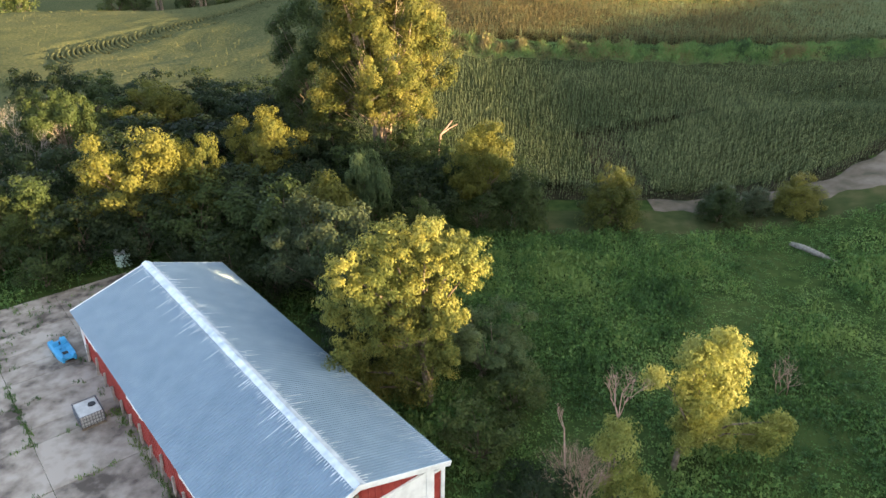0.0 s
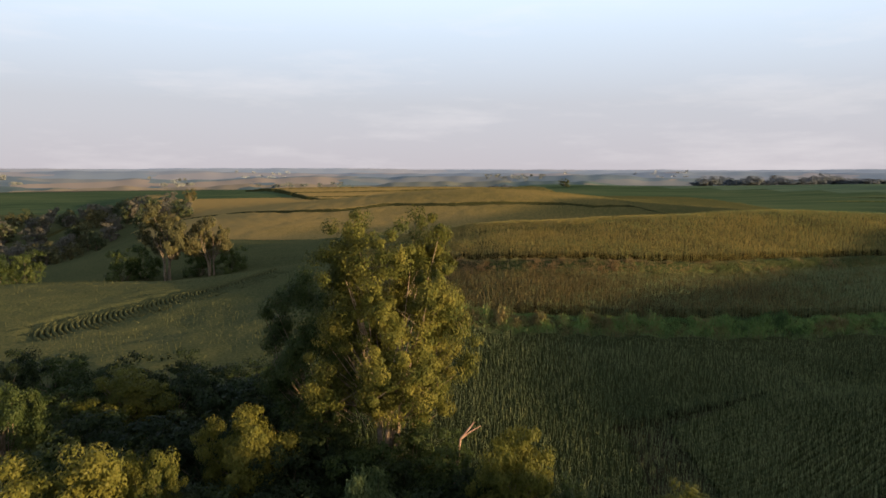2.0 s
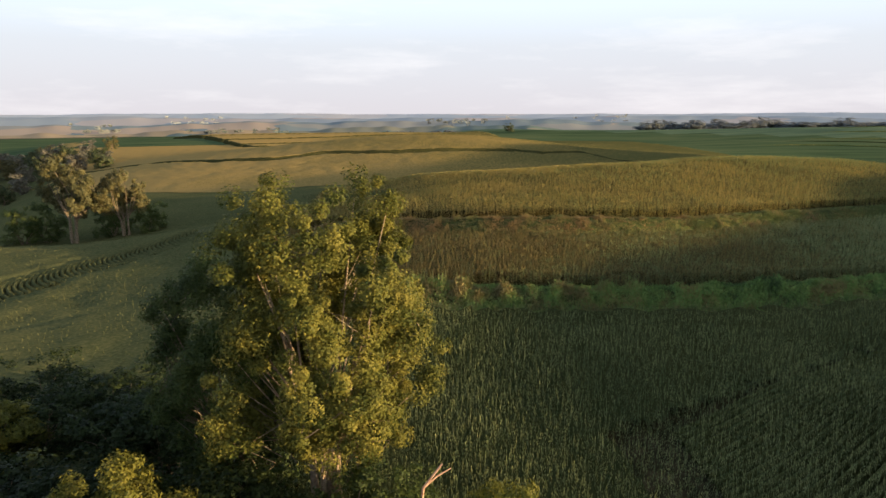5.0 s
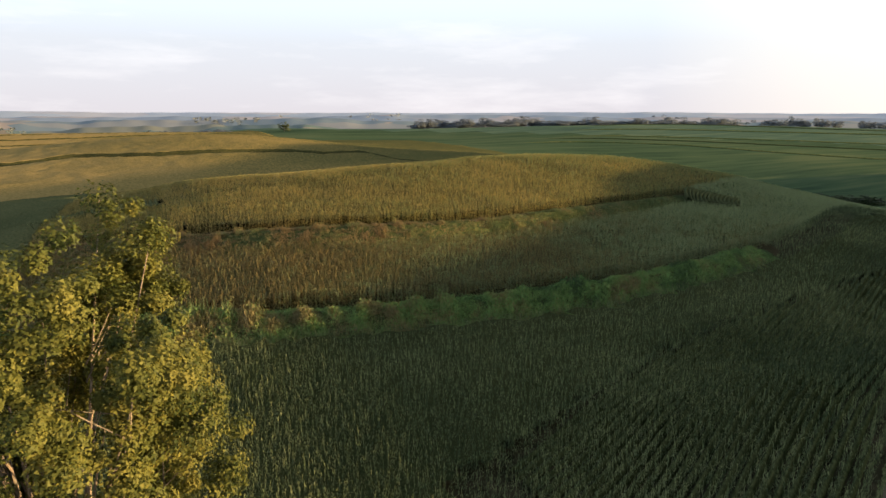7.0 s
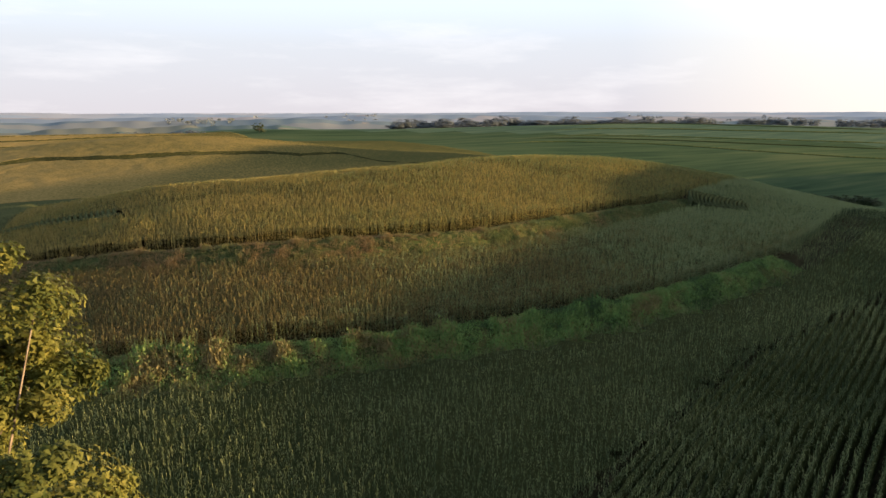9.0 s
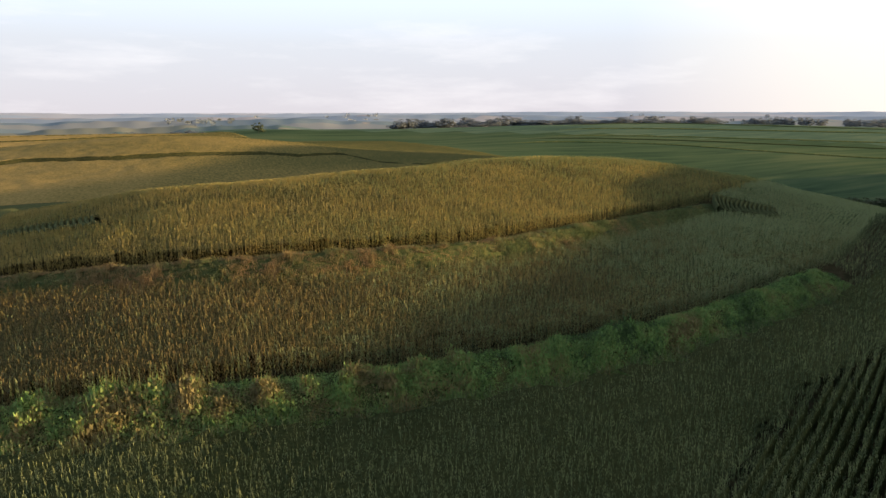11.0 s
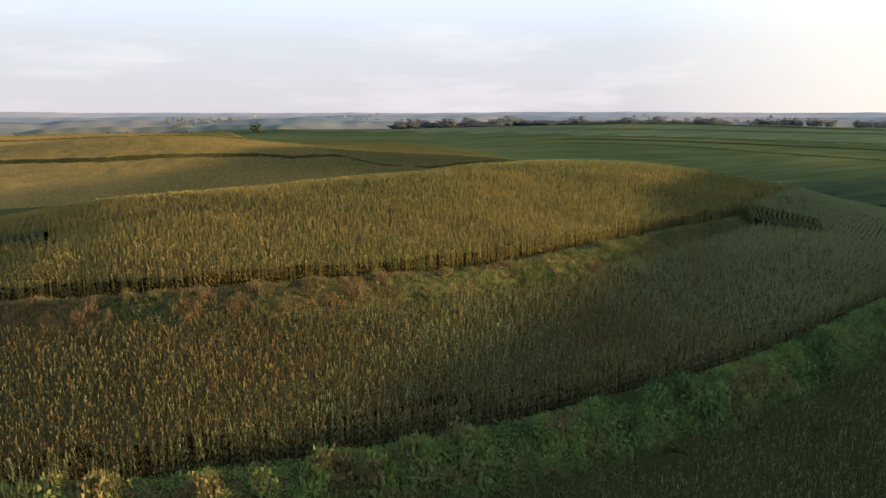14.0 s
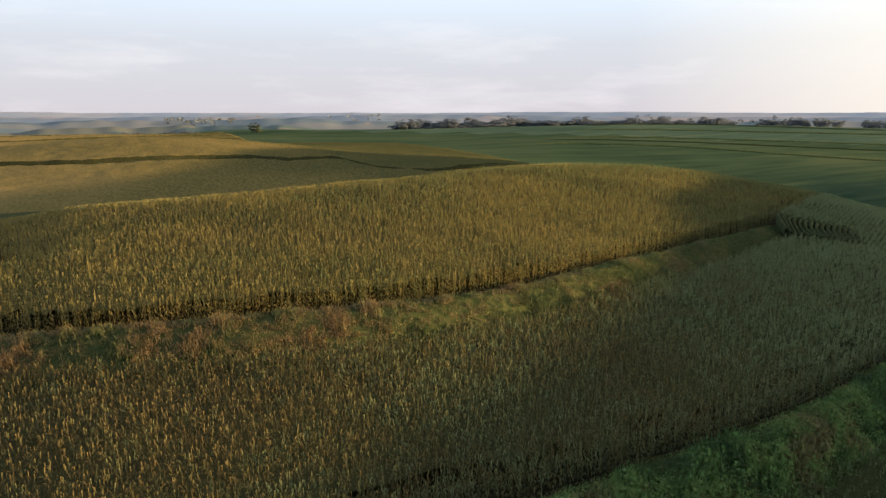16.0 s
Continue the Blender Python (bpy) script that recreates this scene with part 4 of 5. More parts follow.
tree("shrub", "dense green bush at the field edge", "shrub", 5.1, 43.0, 2.7, 2.5, "dome", M_LEAF_GREEN, 200)
tree("shrub", "rounded bush with yellow top beside the lane", "shrub", 11.3, 43.6, 2.0, 2.6, "dome", M_LEAF_YELLOW, 240)
tree("shrub", "small green bush at the edge of the corn", "shrub", 18.9, 43.6, 0.7, 1.9, "dome", M_LEAF_GREEN, 300)
tree("shrub", "low brownish bush at the edge of the corn", "shrub", 21.6, 44.2, 0.0, 1.5, "dome", M_LEAF_GREY, 10)
tree("shrub", "golden spiky cedar bush beside bare soil", "shrub", 24.2, 43.6, 1.3, 2.1, "dome", M_LEAF_YELLOW, 60)
tree("tree", "broad yellow-leaved tree catching low sun", "tree", -18.9, 40.0, 6.2, 3.6, "round_a", M_LEAF_YELLOW, 100)
tree("shrub", "yellow-topped shrub in the thicket", "shrub", -15.6, 41.5, 5.1, 1.8, "round_b", M_LEAF_YELLOW, 70)
tree("tree", "green tree with sunlit yellow top", "tree", -12.7, 47.5, 4.9, 3.0, "airy", M_LEAF_YELLOW, 200)
tree("tree", "orange-yellow tree at the edge of the corn", "tree", -23.8, 58.5, 4.2, 3.4, "round_a", M_LEAF_YELLOW, 33)
tree("tree", "dull yellow-green tree beside a leafless bush", "tree", -28.2, 50.5, 5.6, 2.6, "airy", M_LEAF_GREEN, 77)
tree("shrub", "dark green tree at the corn edge", "tree", -34.5, 60.0, 5.1, 3.2, "round_b", M_LEAF_DARK, 88)
tree("shrub", "pale olive bush in the thicket", "shrub", -24.2, 36.5, 4.2, 2.3, "round_a", M_LEAF_GREEN, 99)
lobed_tree("tree", "bright yellow-leaved feathery tree standing in the meadow", "tree", 9.0, 20.6,
           [(0.6, 6.4, 0.75), (-0.2, 5.9, 0.75), (1.3, 5.3, 0.75), (0.4, 4.9, 1.1), (0.0, 4.0, 0.85), (1.4, 4.0, 0.85), (0.8, 2.9, 1.0), (1.6, 1.8, 0.9), (0.1, 2.1, 0.8), (3.3, 2.1, 0.7),
            (3.9, 2.3, 0.4), (2.8, 1.7, 0.45), (-1.5, 4.9, 0.35)], 115, 0.072, M_LEAF_GOLD, M_BARK, 0.11, 721, droop=0.6, deep=0.5)
tree("shrub", "grey-green bush beside the yellow tree", "shrub", 1.9, 26.5, 1.2, 2.4, "round_b", M_LEAF_PALE, 140)
# thicket filling the low ground
_r = random.Random(5)
for gx, gy, top, rad in ((-15, 38, 3.0, 2.8), (-18, 37, 2.6, 2.6), (-21.5, 37, 3.0, 2.8), (-25, 40, 3.2, 2.8), (-12.5, 40, 2.6, 2.6), (-14, 44, 3.0, 3.0),
                         (-9.5, 42, 2.6, 2.6), (-18, 45, 3.0, 3.2), (-22, 46, 3.0, 3.2), (-26, 45, 3.4, 3.0), (-10, 48, 3.0, 3.0), (-5.5, 44, 2.6, 2.6),
                         (-1.5, 42, 2.4, 2.4), (0.5, 46, 2.6, 2.6), (-3, 35.5, 1.6, 2.0), (-4.5, 29, 1.4, 2.2), (-30, 44, 3.2, 3.0), (-16, 51, 2.8, 3.2),
                         (-20, 53, 2.6, 3.2), (-25, 53, 3.0, 3.2), (-12, 34, 1.4, 1.8), (-31, 54, 3.0, 3.2), (-28, 38, 2.8, 2.8), (-3.6, 26.6, 5.0, 2.3),
                         (1.5, 21, 0.6, 1.6), (3.0, 18, 0.0, 1.5), (-8, 52, 2.4, 2.8), (-35, 50, 3.2, 3.2), (-9, 33, 1.0, 1.7), (-15.5, 35.2, 0.6, 1.6),
                         (-22, 34.2, 1.2, 2.0), (-25.5, 35, 2.0, 2.2), (-29, 35, 2.2, 2.4), (-33, 40, 3.0, 3.0), (-6.5, 35, 1.8, 2.0), (-1.5, 45, 2.2, 2.4), (-0.4, 46.2, 3.1, 2.0), (2.5, 41.8, 1.2, 1.8), (-4, 48.5, 2.0, 2.6), (-13, 50, 2.8, 2.8), (-1.0, 29.5, 0.2, 1.6), (2.5, 24, 0.2, 1.6), (-10, 55, 2.8, 3.0), (-13.5, 57, 3.0, 3.2), (-17, 59, 3.2, 3.2), (-9.5, 50, 3.4, 3.0), (-27, 58, 3.0, 3.0), (-7.5, 49.3, 3.4, 2.6), (-3.6, 50.0, 2.8, 2.4), (-5.6, 47.6, 3.0, 2.4), (-10.5, 52.5, 3.6, 2.8), (-1.2, 50.6, 2.0, 2.2), (-14, 60.5, 3.2, 3.0), (-18, 63, 3.4, 3.2), (-22, 60.5, 3.2, 3.0), (-23.5, 64.5, 3.4, 3.2), (-14.5, 64, 2.8, 2.8), (-28, 63, 3.4, 3.0), (-11, 60, 2.6, 2.6), (-33, 66, 3.4, 3.2)):
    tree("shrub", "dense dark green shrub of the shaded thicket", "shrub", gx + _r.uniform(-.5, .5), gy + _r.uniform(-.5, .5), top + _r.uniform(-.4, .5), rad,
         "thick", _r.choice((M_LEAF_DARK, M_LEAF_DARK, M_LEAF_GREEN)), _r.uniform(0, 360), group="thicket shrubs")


def big_tree(label, x, y, seed, clumps, radius, low, high, lobes, per, size, leaf, bark, fork, stems):
    e = thing("cottonwood", label, "tree", pose(x, y, land1(x, y)))
    r = np.random.RandomState(seed)
    c = crown_centres(seed + 4, clumps, radius, low, high, lobes=lobes, shell=0.3, lobe=0.27)
    below = np.clip((8.5 - c[:, 2]) / 6.0, 0, 1)          # the crown narrows towards the stems
    c[:, 0] *= 1 - 0.14 * below
    c[:, 1] *= 1 - 0.14 * below
    rows = stem_points(r, 0.30, fork, stems)
    forks = [p[2] for p in rows]
    for p in rows:
        bm = bmesh.new()
        tube(bm, p, [0.27, 0.20, 0.14], 8)
        part("stem", bm, bark, e)
    for i in range(0, len(c), 12):
        bm = bmesh.new()
        tube(bm, limb_points(r, forks, Vector(c[i])), [0.065, 0.042, 0.014], 5)
        part("limb", bm, bark, e)
    bm = bmesh.new()
    for i in range(1, len(c)):
        if i % 12:
            a = Vector(c[i - i % 12]) if (c[i] - c[i - i % 12])[2] > 0 else Vector((c[i][0] * 0.5, c[i][1] * 0.5, c[i][2] - 1.6))
            if (Vector(c[i]) - a).length < 3.0:
                tube(bm, [a, a.lerp(Vector(c[i]), 0.5) + Vector((0, 0, 0.2)), Vector(c[i]) + Vector((0, 0, 0.5))], [0.03, 0.022, 0.008], 3)
    part("twig", bm, M_BARK, e)
    link("crown", leaves_mesh("crown", c, r.uniform(0.32, 0.85, len(c)), per, size, seed + 1, droop=-0.15, long=1.1, flat=0.9), leaf, e)


big_tree("tall cottonwood with pale stems and sunlit leaves", -4.8, 52.2, 203, 560, 5.9, 1.4, 19.6, 26, 330, 0.105, M_LEAF_COTTON, M_PALE_BARK, 4.2, 6)
big_tree("dark green tree standing in the tall cottonwood's shade", -9.8, 54.8, 233, 300, 4.4, 1.0, 15.2, 16, 220, 0.10, M_LEAF_GREEN, M_BARK, 3.6, 3)


def bare_tree(name, label, x, y, height, spreadx, seed, material, stems=4, depth=4, rise=0.0, lean=(0.0, 0.0)):
    """A leafless, finely forked shrub, branch by branch."""
    r = random.Random(seed)
    bm = bmesh.new()

    def grow(p, d, length, radius, level):
        q = p + d * length * 0.5 + Vector((r.uniform(-1, 1), r.uniform(-1, 1), 0)) * length * 0.08
        t = p + d * length
        tube(bm, [p, q, t], [radius, radius * 0.8, radius * 0.6], 4)
        if level:
            for _ in range(3 if level > 1 else 4):
                nd = (d + Vector((r.uniform(-1, 1) * spreadx, r.uniform(-1, 1) * spreadx, r.uniform(-0.1, 0.6)))).normalized()
                grow(p.lerp(t, r.uniform(0.55, 1.0)), nd, length * r.uniform(0.5, 0.75), radius * 0.55, level - 1)
    foot = Vector((lean[0], lean[1], 1.0)) * rise
    if rise:
        tube(bm, [(0, 0, -0.15), foot * 0.5 + Vector((0.08, 0, 0)), foot], [0.05, 0.04, 0.028], 6)
    for k in range(stems):
        d = Vector((lean[0] + r.uniform(-0.5, 0.5), lean[1] + r.uniform(-0.5, 0.5), 1)).normalized()
        grow(foot + Vector((r.uniform(-0.2, 0.2), r.uniform(-0.2, 0.2), -0.15)) * (0.2 if rise else 1.0), d, height * 0.42, max(0.022, 0.022 * height / 4), depth)
    ob = part(name, bm, material)
    ob.matrix_basis = pose(x, y, land1(x, y), 0, 0, r.uniform(0, 360))
    return tagged(ob, label, "shrub")


bare_tree("dead_shrub", "leafless pinkish shrub with fine bare twigs", 5.0, 18.7, 3.2, 0.75, 3, M_DEADWOOD, 13)
bare_tree("dead_sapling", "leaning bare sapling beside the dead shrub", 4.4, 18.9, 1.2, 0.4, 4, M_DEADWOOD, 2, 2, 2.9, (-0.25, 0.0))
bare_tree("dead_sapling", "tall dead sapling with a broom of pink twigs", 5.9, 18.9, 2.2, 0.55, 7, M_DEADWOOD, 4, 4, 4.0, (-0.04, 0.0))
bare_tree("dead_shrub", "small grey dead bush in the meadow", 15.4, 25.2, 2.6, 0.7, 5, M_DEADWOOD, 4, 3)
bare_tree("dead_shrub", "leafless purple-grey bush in the thicket", -30.6, 48.0, 7.0, 0.8, 6, M_LOG, 7)
bare_tree("dead_shrub", "red-brown dead bush at the field edge", 4.7, 43.2, 2.0, 0.5, 8, M_DEADWOOD, 4, 3)
lobed_tree("sapling", "yellow-leaved sapling among bare pinkish branches", "sapling", 6.0, 18.6,
           [(-0.1, 3.7, 0.6), (-0.4, 2.9, 0.45), (0.5, 2.0, 0.65), (1.1, 1.0, 0.5), (-0.1, 1.4, 0.45)], 100, 0.07, M_LEAF_GOLD, M_BARK, 0.06, 731, droop=0.5, deep=0.3)


def snag():
    bm = bmesh.new()
    tube(bm, [(0, 0, -0.2), (0.25, 0.1, 2.6), (0.5, 0.2, 4.7), (1.3, 0.3, 5.7)], [0.12, 0.09, 0.065, 0.04], 6)
    tube(bm, [(0.5, 0.2, 4.7), (1.1, 0.4, 5.1), (1.7, 0.5, 5.4)], [0.05, 0.04, 0.028], 6)
    ob = part("snag", bm, M_DEADWOOD)
    ob.matrix_basis = pose(-0.7, 47.7, land1(-0.7, 47.7))
    tagged(ob, "broken bare branch standing out of the thicket", "branch")
    bm = bmesh.new()
    tube(bm, [(-1.5, 0.1, 0.05), (-0.6, 0, 0.16), (0.5, -0.1, 0.15), (1.5, 0.1, 0.0)], [0.14, 0.2, 0.17, 0.08], 9)
    ob = part("log", bm, M_LOG)
    ob.matrix_basis = pose(23.0, 38.5, land1(23.0, 38.5), 0, 0, -53)
    tagged(ob, "pale fallen log lying in the meadow grass", "log")
    for sx in (4.6, 6.1):
        bm = bmesh.new()
        box(bm, -0.03, -0.03, -0.2, 0.03, 0.03, 0.75, bevel=0.008)
        ob = part("stake", bm, M_WHITE)
        ob.matrix_basis = pose(sx, 43.0, land1(sx, 43.0), 3, 2, 20)
        tagged(ob, "thin white marker stake beside the lane", "stake", "marker stakes")


snag()


# ---- the barn ----
BARN = pose(-8.6, 22.75, -2.3, 0, 0, math.degrees(math.atan2(-0.769, 0.639)))
HX, HY, EAVE, RIDGE = 9.23, 3.65, 2.5, 3.75
SLOPE = math.atan2(RIDGE - EAVE, HY)


def rib_wall(length, height, gable=0.0):
    """A ribbed metal wall in the xz-plane with its outside at -y; a gable adds a peak in the middle."""
    bm = bmesh.new()
    xs = []
    p = -length / 2
    while p < length / 2 - 1e-6:
        for q, d in ((0.0, 0.0), (0.20, 0.0), (0.215, 0.02), (0.245, 0.02)):
            if p + q < length / 2:
                xs.append((p + q, d))
        p += 0.26
    xs.append((length / 2, 0.0))

    def top(x):
        return height + gable * (1 - abs(x) / (length / 2))
    front = [(bm.verts.new((x, -d, 0)), bm.verts.new((x, -d, top(x)))) for x, d in xs]
    back = [(bm.verts.new((x, 0.10, 0)), bm.verts.new((x, 0.10, top(x)))) for x, d in xs]
    for (a, b), (c, d) in zip(front, front[1:]):
        bm.faces.new((a, c, d, b))
    for (a, b), (c, d) in zip(back, back[1:]):
        bm.faces.new((c, a, b, d))
    for (a, b), (c, d), (e, f), (g, h) in zip(front, front[1:], back, back[1:]):
        bm.faces.new((b, d, h, f))
    bm.faces.new((front[0][0], front[0][1], back[0][1], back[0][0]))
    bm.faces.new((front[-1][1], front[-1][0], back[-1][0], back[-1][1]))
    return bm


def roof_sheet_mesh():
    """One ribbed roof sheet, 0.923 m wide, running from the ridge (y 0) down to the eave."""
    bm = bmesh.new()
    run = HY / math.cos(SLOPE) + 0.08
    prof = []
    for k in range(7):
        x = 0.13189 * k
        prof += [(x, 0.0), (x + 0.09, 0.0), (x + 0.104, 0.034), (x + 0.12, 0.034)]
    prof.append((0.9232, 0.0))
    rows = [[bm.verts.new((x, -v, z)) for x, z in prof] for v in (0.03, run * 0.5, run)]
    low = [[bm.verts.new((x, -v, z - 0.012)) for x, z in prof] for v in (0.03, run)]
    for a, b in zip(rows, rows[1:]):
        for i in range(len(prof) - 1):
            bm.faces.new((a[i], b[i], b[i + 1], a[i + 1]))
    for i in range(len(prof) - 1):
        bm.faces.new((low[0][i], low[0][i + 1], low[1][i + 1], low[1][i]))
        bm.faces.new((rows[2][i], low[1][i], low[1][i + 1], rows[2][i + 1]))
    me = bpy.data.meshes.new("roof_sheet")
    bm.to_mesh(me)
    bm.free()
    me.materials.append(M_GALV)
    return me


def barn():
    e = thing("barn", "long red metal barn with galvanised roof and white trim", "barn", BARN)
    wy, wx = HY - 0.2, HX - 0.18

    def put(ob, m):
        ob.matrix_basis = m
        return ob
    side = put(part("wall", rib_wall(2 * wx, EAVE - 0.02), M_RED, e), pose(0, -wy, 0))
    put(part("wall", rib_wall(2 * wx, EAVE - 0.02), M_RED, e), pose(0, wy, 0, 0, 0, 180))
    near = put(part("gable_wall", rib_wall(2 * wy, EAVE - 0.06, RIDGE - EAVE - 0.08), M_RED, e), pose(wx, 0, 0, 0, 0, 90))
    put(part("gable_wall", rib_wall(2 * wy, EAVE - 0.06, RIDGE - EAVE - 0.08), M_RED, e), pose(-wx, 0, 0, 0, 0, -90))
    sheet = roof_sheet_mesh()
    for sgn in (1, -1):
        for k in range(20):
            ob = new("roof_sheet", sheet)
            ob.parent = e
            lift = 0.004 * (k % 2)
            if sgn < 0:
                ob.matrix_basis = pose(-HX + 0.923 * k, 0, RIDGE + 0.02 + lift, math.degrees(SLOPE), 0, 0)
            else:
                ob.matrix_basis = pose(HX - 0.923 * k, 0, RIDGE + 0.02 + lift, 0, 0, 180) @ pose(0, 0, 0, math.degrees(SLOPE), 0, 0)
    # ridge cap: a folded strip with rolled edges
    bm = bmesh.new()
    prof = [(-0.21, -0.05), (-0.195, -0.03), (-0.04, 0.045), (0, 0.06), (0.04, 0.045), (0.195, -0.03), (0.21, -0.05)]
    rings = [[bm.verts.new((x, y, z + RIDGE + 0.075)) for y, z in prof] for x in (-HX - 0.03, 0, HX + 0.03)]
    for a, b in zip(rings, rings[1:]):
        for i in range(len(prof) - 1):
            bm.faces.new((a[i], b[i], b[i + 1], a[i + 1]))
    part("ridge_cap", bm, M_RIDGE, e, "pale metal ridge cap")
    # runs of pale coating down the ribs below the cap and up from the eave
    r = random.Random(9)
    bm = bmesh.new()
    for sgn in (-1, 1):
        for k in range(150):
            x = -HX + 0.12 + k * 0.1231
            ln = 0.15 + abs(r.gauss(0, 0.2)) + (r.random() < 0.07) * r.uniform(0.3, 0.8)
            wd = r.uniform(0.018, 0.04)
            p = []
            for v, q in ((0.16, 1.0), (0.16 + ln * 0.5, 0.8), (0.16 + ln, 0.1)):
                for t in (-1, 1):
                    p.append(bm.verts.new((x + t * wd * q, sgn * v * math.cos(SLOPE), RIDGE + 0.072 - v * math.sin(SLOPE))))
            bm.faces.new((p[0], p[1], p[3], p[2]))
            bm.faces.new((p[2], p[3], p[5], p[4]))
        if sgn > 0:
            for k in range(70):
                x = HX - 0.2 - k * 0.1154
                v1 = HY / math.cos(SLOPE)
                ln = r.uniform(0.2, 1.1)
                p = [bm.verts.new((x + t, v * math.cos(SLOPE), RIDGE + 0.074 - v * math.sin(SLOPE))) for t, v in ((-0.012, v1), (0.012, v1), (0.004, v1 - ln), (-0.004, v1 - ln))]
                bm.faces.new(p)
    ob = part("streaked_coating", bm, M_RIDGE, e, "pale streaks of old roof coating")
    tagged(ob, kind="stuff")
    # rake boards, fascia and corner trim
    for sx in (-1, 1):
        for sy in (-1, 1):
            bm = bmesh.new()
            ln = HY / math.cos(SLOPE) + 0.06
            box(bm, -0.02, -ln, -0.17, 0.02, 0, 0.03, bevel=0.006)
            put(part("rake_board", bm, M_WHITE, e, "white rake board"), pose(sx * (HX + 0.005), 0, RIDGE + 0.03, 0, 0, 0 if sy < 0 else 180) @ pose(0, 0, 0, math.degrees(SLOPE), 0, 0))
            bm = bmesh.new()
            box(bm, -0.07, -0.07, 0, 0.07, 0.07, EAVE - 0.05, bevel=0.006)
            put(part("corner_trim", bm, M_WHITE, e, "white corner trim"), pose(sx * (wx - 0.0), sy * (wy - 0.0), 0.0))
    for sy in (-1, 1):
        bm = bmesh.new()
        box(bm, -HX, -0.015, -0.12, HX, 0.015, 0.0, bevel=0.005)
        put(part("fascia", bm, M_WHITE if sy < 0 else M_RIDGE, e, "thin white fascia board"), pose(0, sy * (HY - 0.02), EAVE))
    # high white shutters on the yard side
    for x0 in (-8.5, -2.6, 2.9):
        bm = bmesh.new()
        box(bm, 0, -0.05, 0, 1.85, 0.0, 0.75, bevel=0.01)
        sh = put(part("shutter", bm, M_WHITE, e, "white board shutter"), pose(x0, -wy - 0.03, 1.55))
        for k in range(3):
            bm = bmesh.new()
            box(bm, -0.035, -0.075, 0.03, 0.035, -0.045, 0.72)
            put(part("batten", bm, M_WHITE, sh), pose(0.2 + k * 0.72, 0, 0))
    # stubby pale posts set against the foot of the wall
    for k in range(15):
        bm = bmesh.new()
        hgt = r.uniform(0.55, 1.05)
        box(bm, -0.05, -0.05, 0, 0.05, 0.05, hgt, bevel=0.012)
        put(part("foot_post", bm, M_POST, e, "weathered pale foot post"), pose(-8.4 + 1.16 * k + r.uniform(-0.15, 0.15), -wy - 0.13, -0.01, r.uniform(-6, 0), r.uniform(-5, 5), 0))
    # sliding door on the near gable
    door = put(bpy.data.objects.new("sliding_door", None), pose(wx + 0.03, 0, 0))
    scene.collection.objects.link(door)
    door.parent = e
    for k in range(4):
        bm = bmesh.new()
        box(bm, 0, -0.66, 0.03, 0.05, 0.66, EAVE - 0.02, bevel=0.008)
        put(part("door_board", bm, M_WHITE, door), pose(0.0, -2.0 + 1.335 * k, 0))
    bm = bmesh.new()
    box(bm, 0, -2.75, EAVE, 0.09, 2.75, EAVE + 0.10, bevel=0.01)
    put(part("door_track", bm, M_WHITE, door), pose(0, 0, 0))
    bm = bmesh.new()
    box(bm, 0, 2.68, 0, 0.07, 3.02, EAVE + 0.12, bevel=0.01)
    put(part("door_post", bm, M_WHITE, door), pose(0, 0, 0))
    bm = bmesh.new()
    box(bm, 0, 3.02, EAVE - 0.22, 0.08, 3.42, EAVE - 0.14, bevel=0.01)
    put(part("track_bracket", bm, M_WHITE, door), pose(0, 0, 0))
    bm = bmesh.new()
    cyl(bm, (0, 0, 0), 0.10, 0.07, 0.12)
    lamp = put(part("gable_lamp", bm, M_BARK, e, "small dark barn light under the peak"), pose(wx + 0.12, -0.12, RIDGE - 0.42))
    return e


M_POST = shader("weathered_post", [(0.19, 0.165, 0.14), (0.3, 0.26, 0.225), (0.4, 0.36, 0.31)], scale=6, rough=0.9)
M_BLUE = shader("blue_plastic", [(0.03, 0.22, 0.42), (0.05, 0.29, 0.52), (0.08, 0.36, 0.6)], scale=2, rough=0.45, large=0.4)
M_BLACK = shader("black_plastic", [(0.012, 0.012, 0.013), (0.03, 0.03, 0.03)], scale=6, rough=0.5)
M_TANK = shader("milky_plastic", [(0.34, 0.34, 0.33), (0.44, 0.44, 0.43), (0.52, 0.52, 0.5)], scale=3, rough=0.5, large=0.5)
M_STEEL = shader("dull_steel", [(0.10, 0.10, 0.11), (0.20, 0.20, 0.21)], scale=8, rough=0.5, metal=0.8)
M_WOOD = shader("pallet_wood", [(0.13, 0.10, 0.07), (0.24, 0.19, 0.14)], scale=8, rough=0.9)
M_MINT = shader("pale_green_plastic", [(0.40, 0.52, 0.46), (0.52, 0.64, 0.57)], scale=3, rough=0.5)
barn()


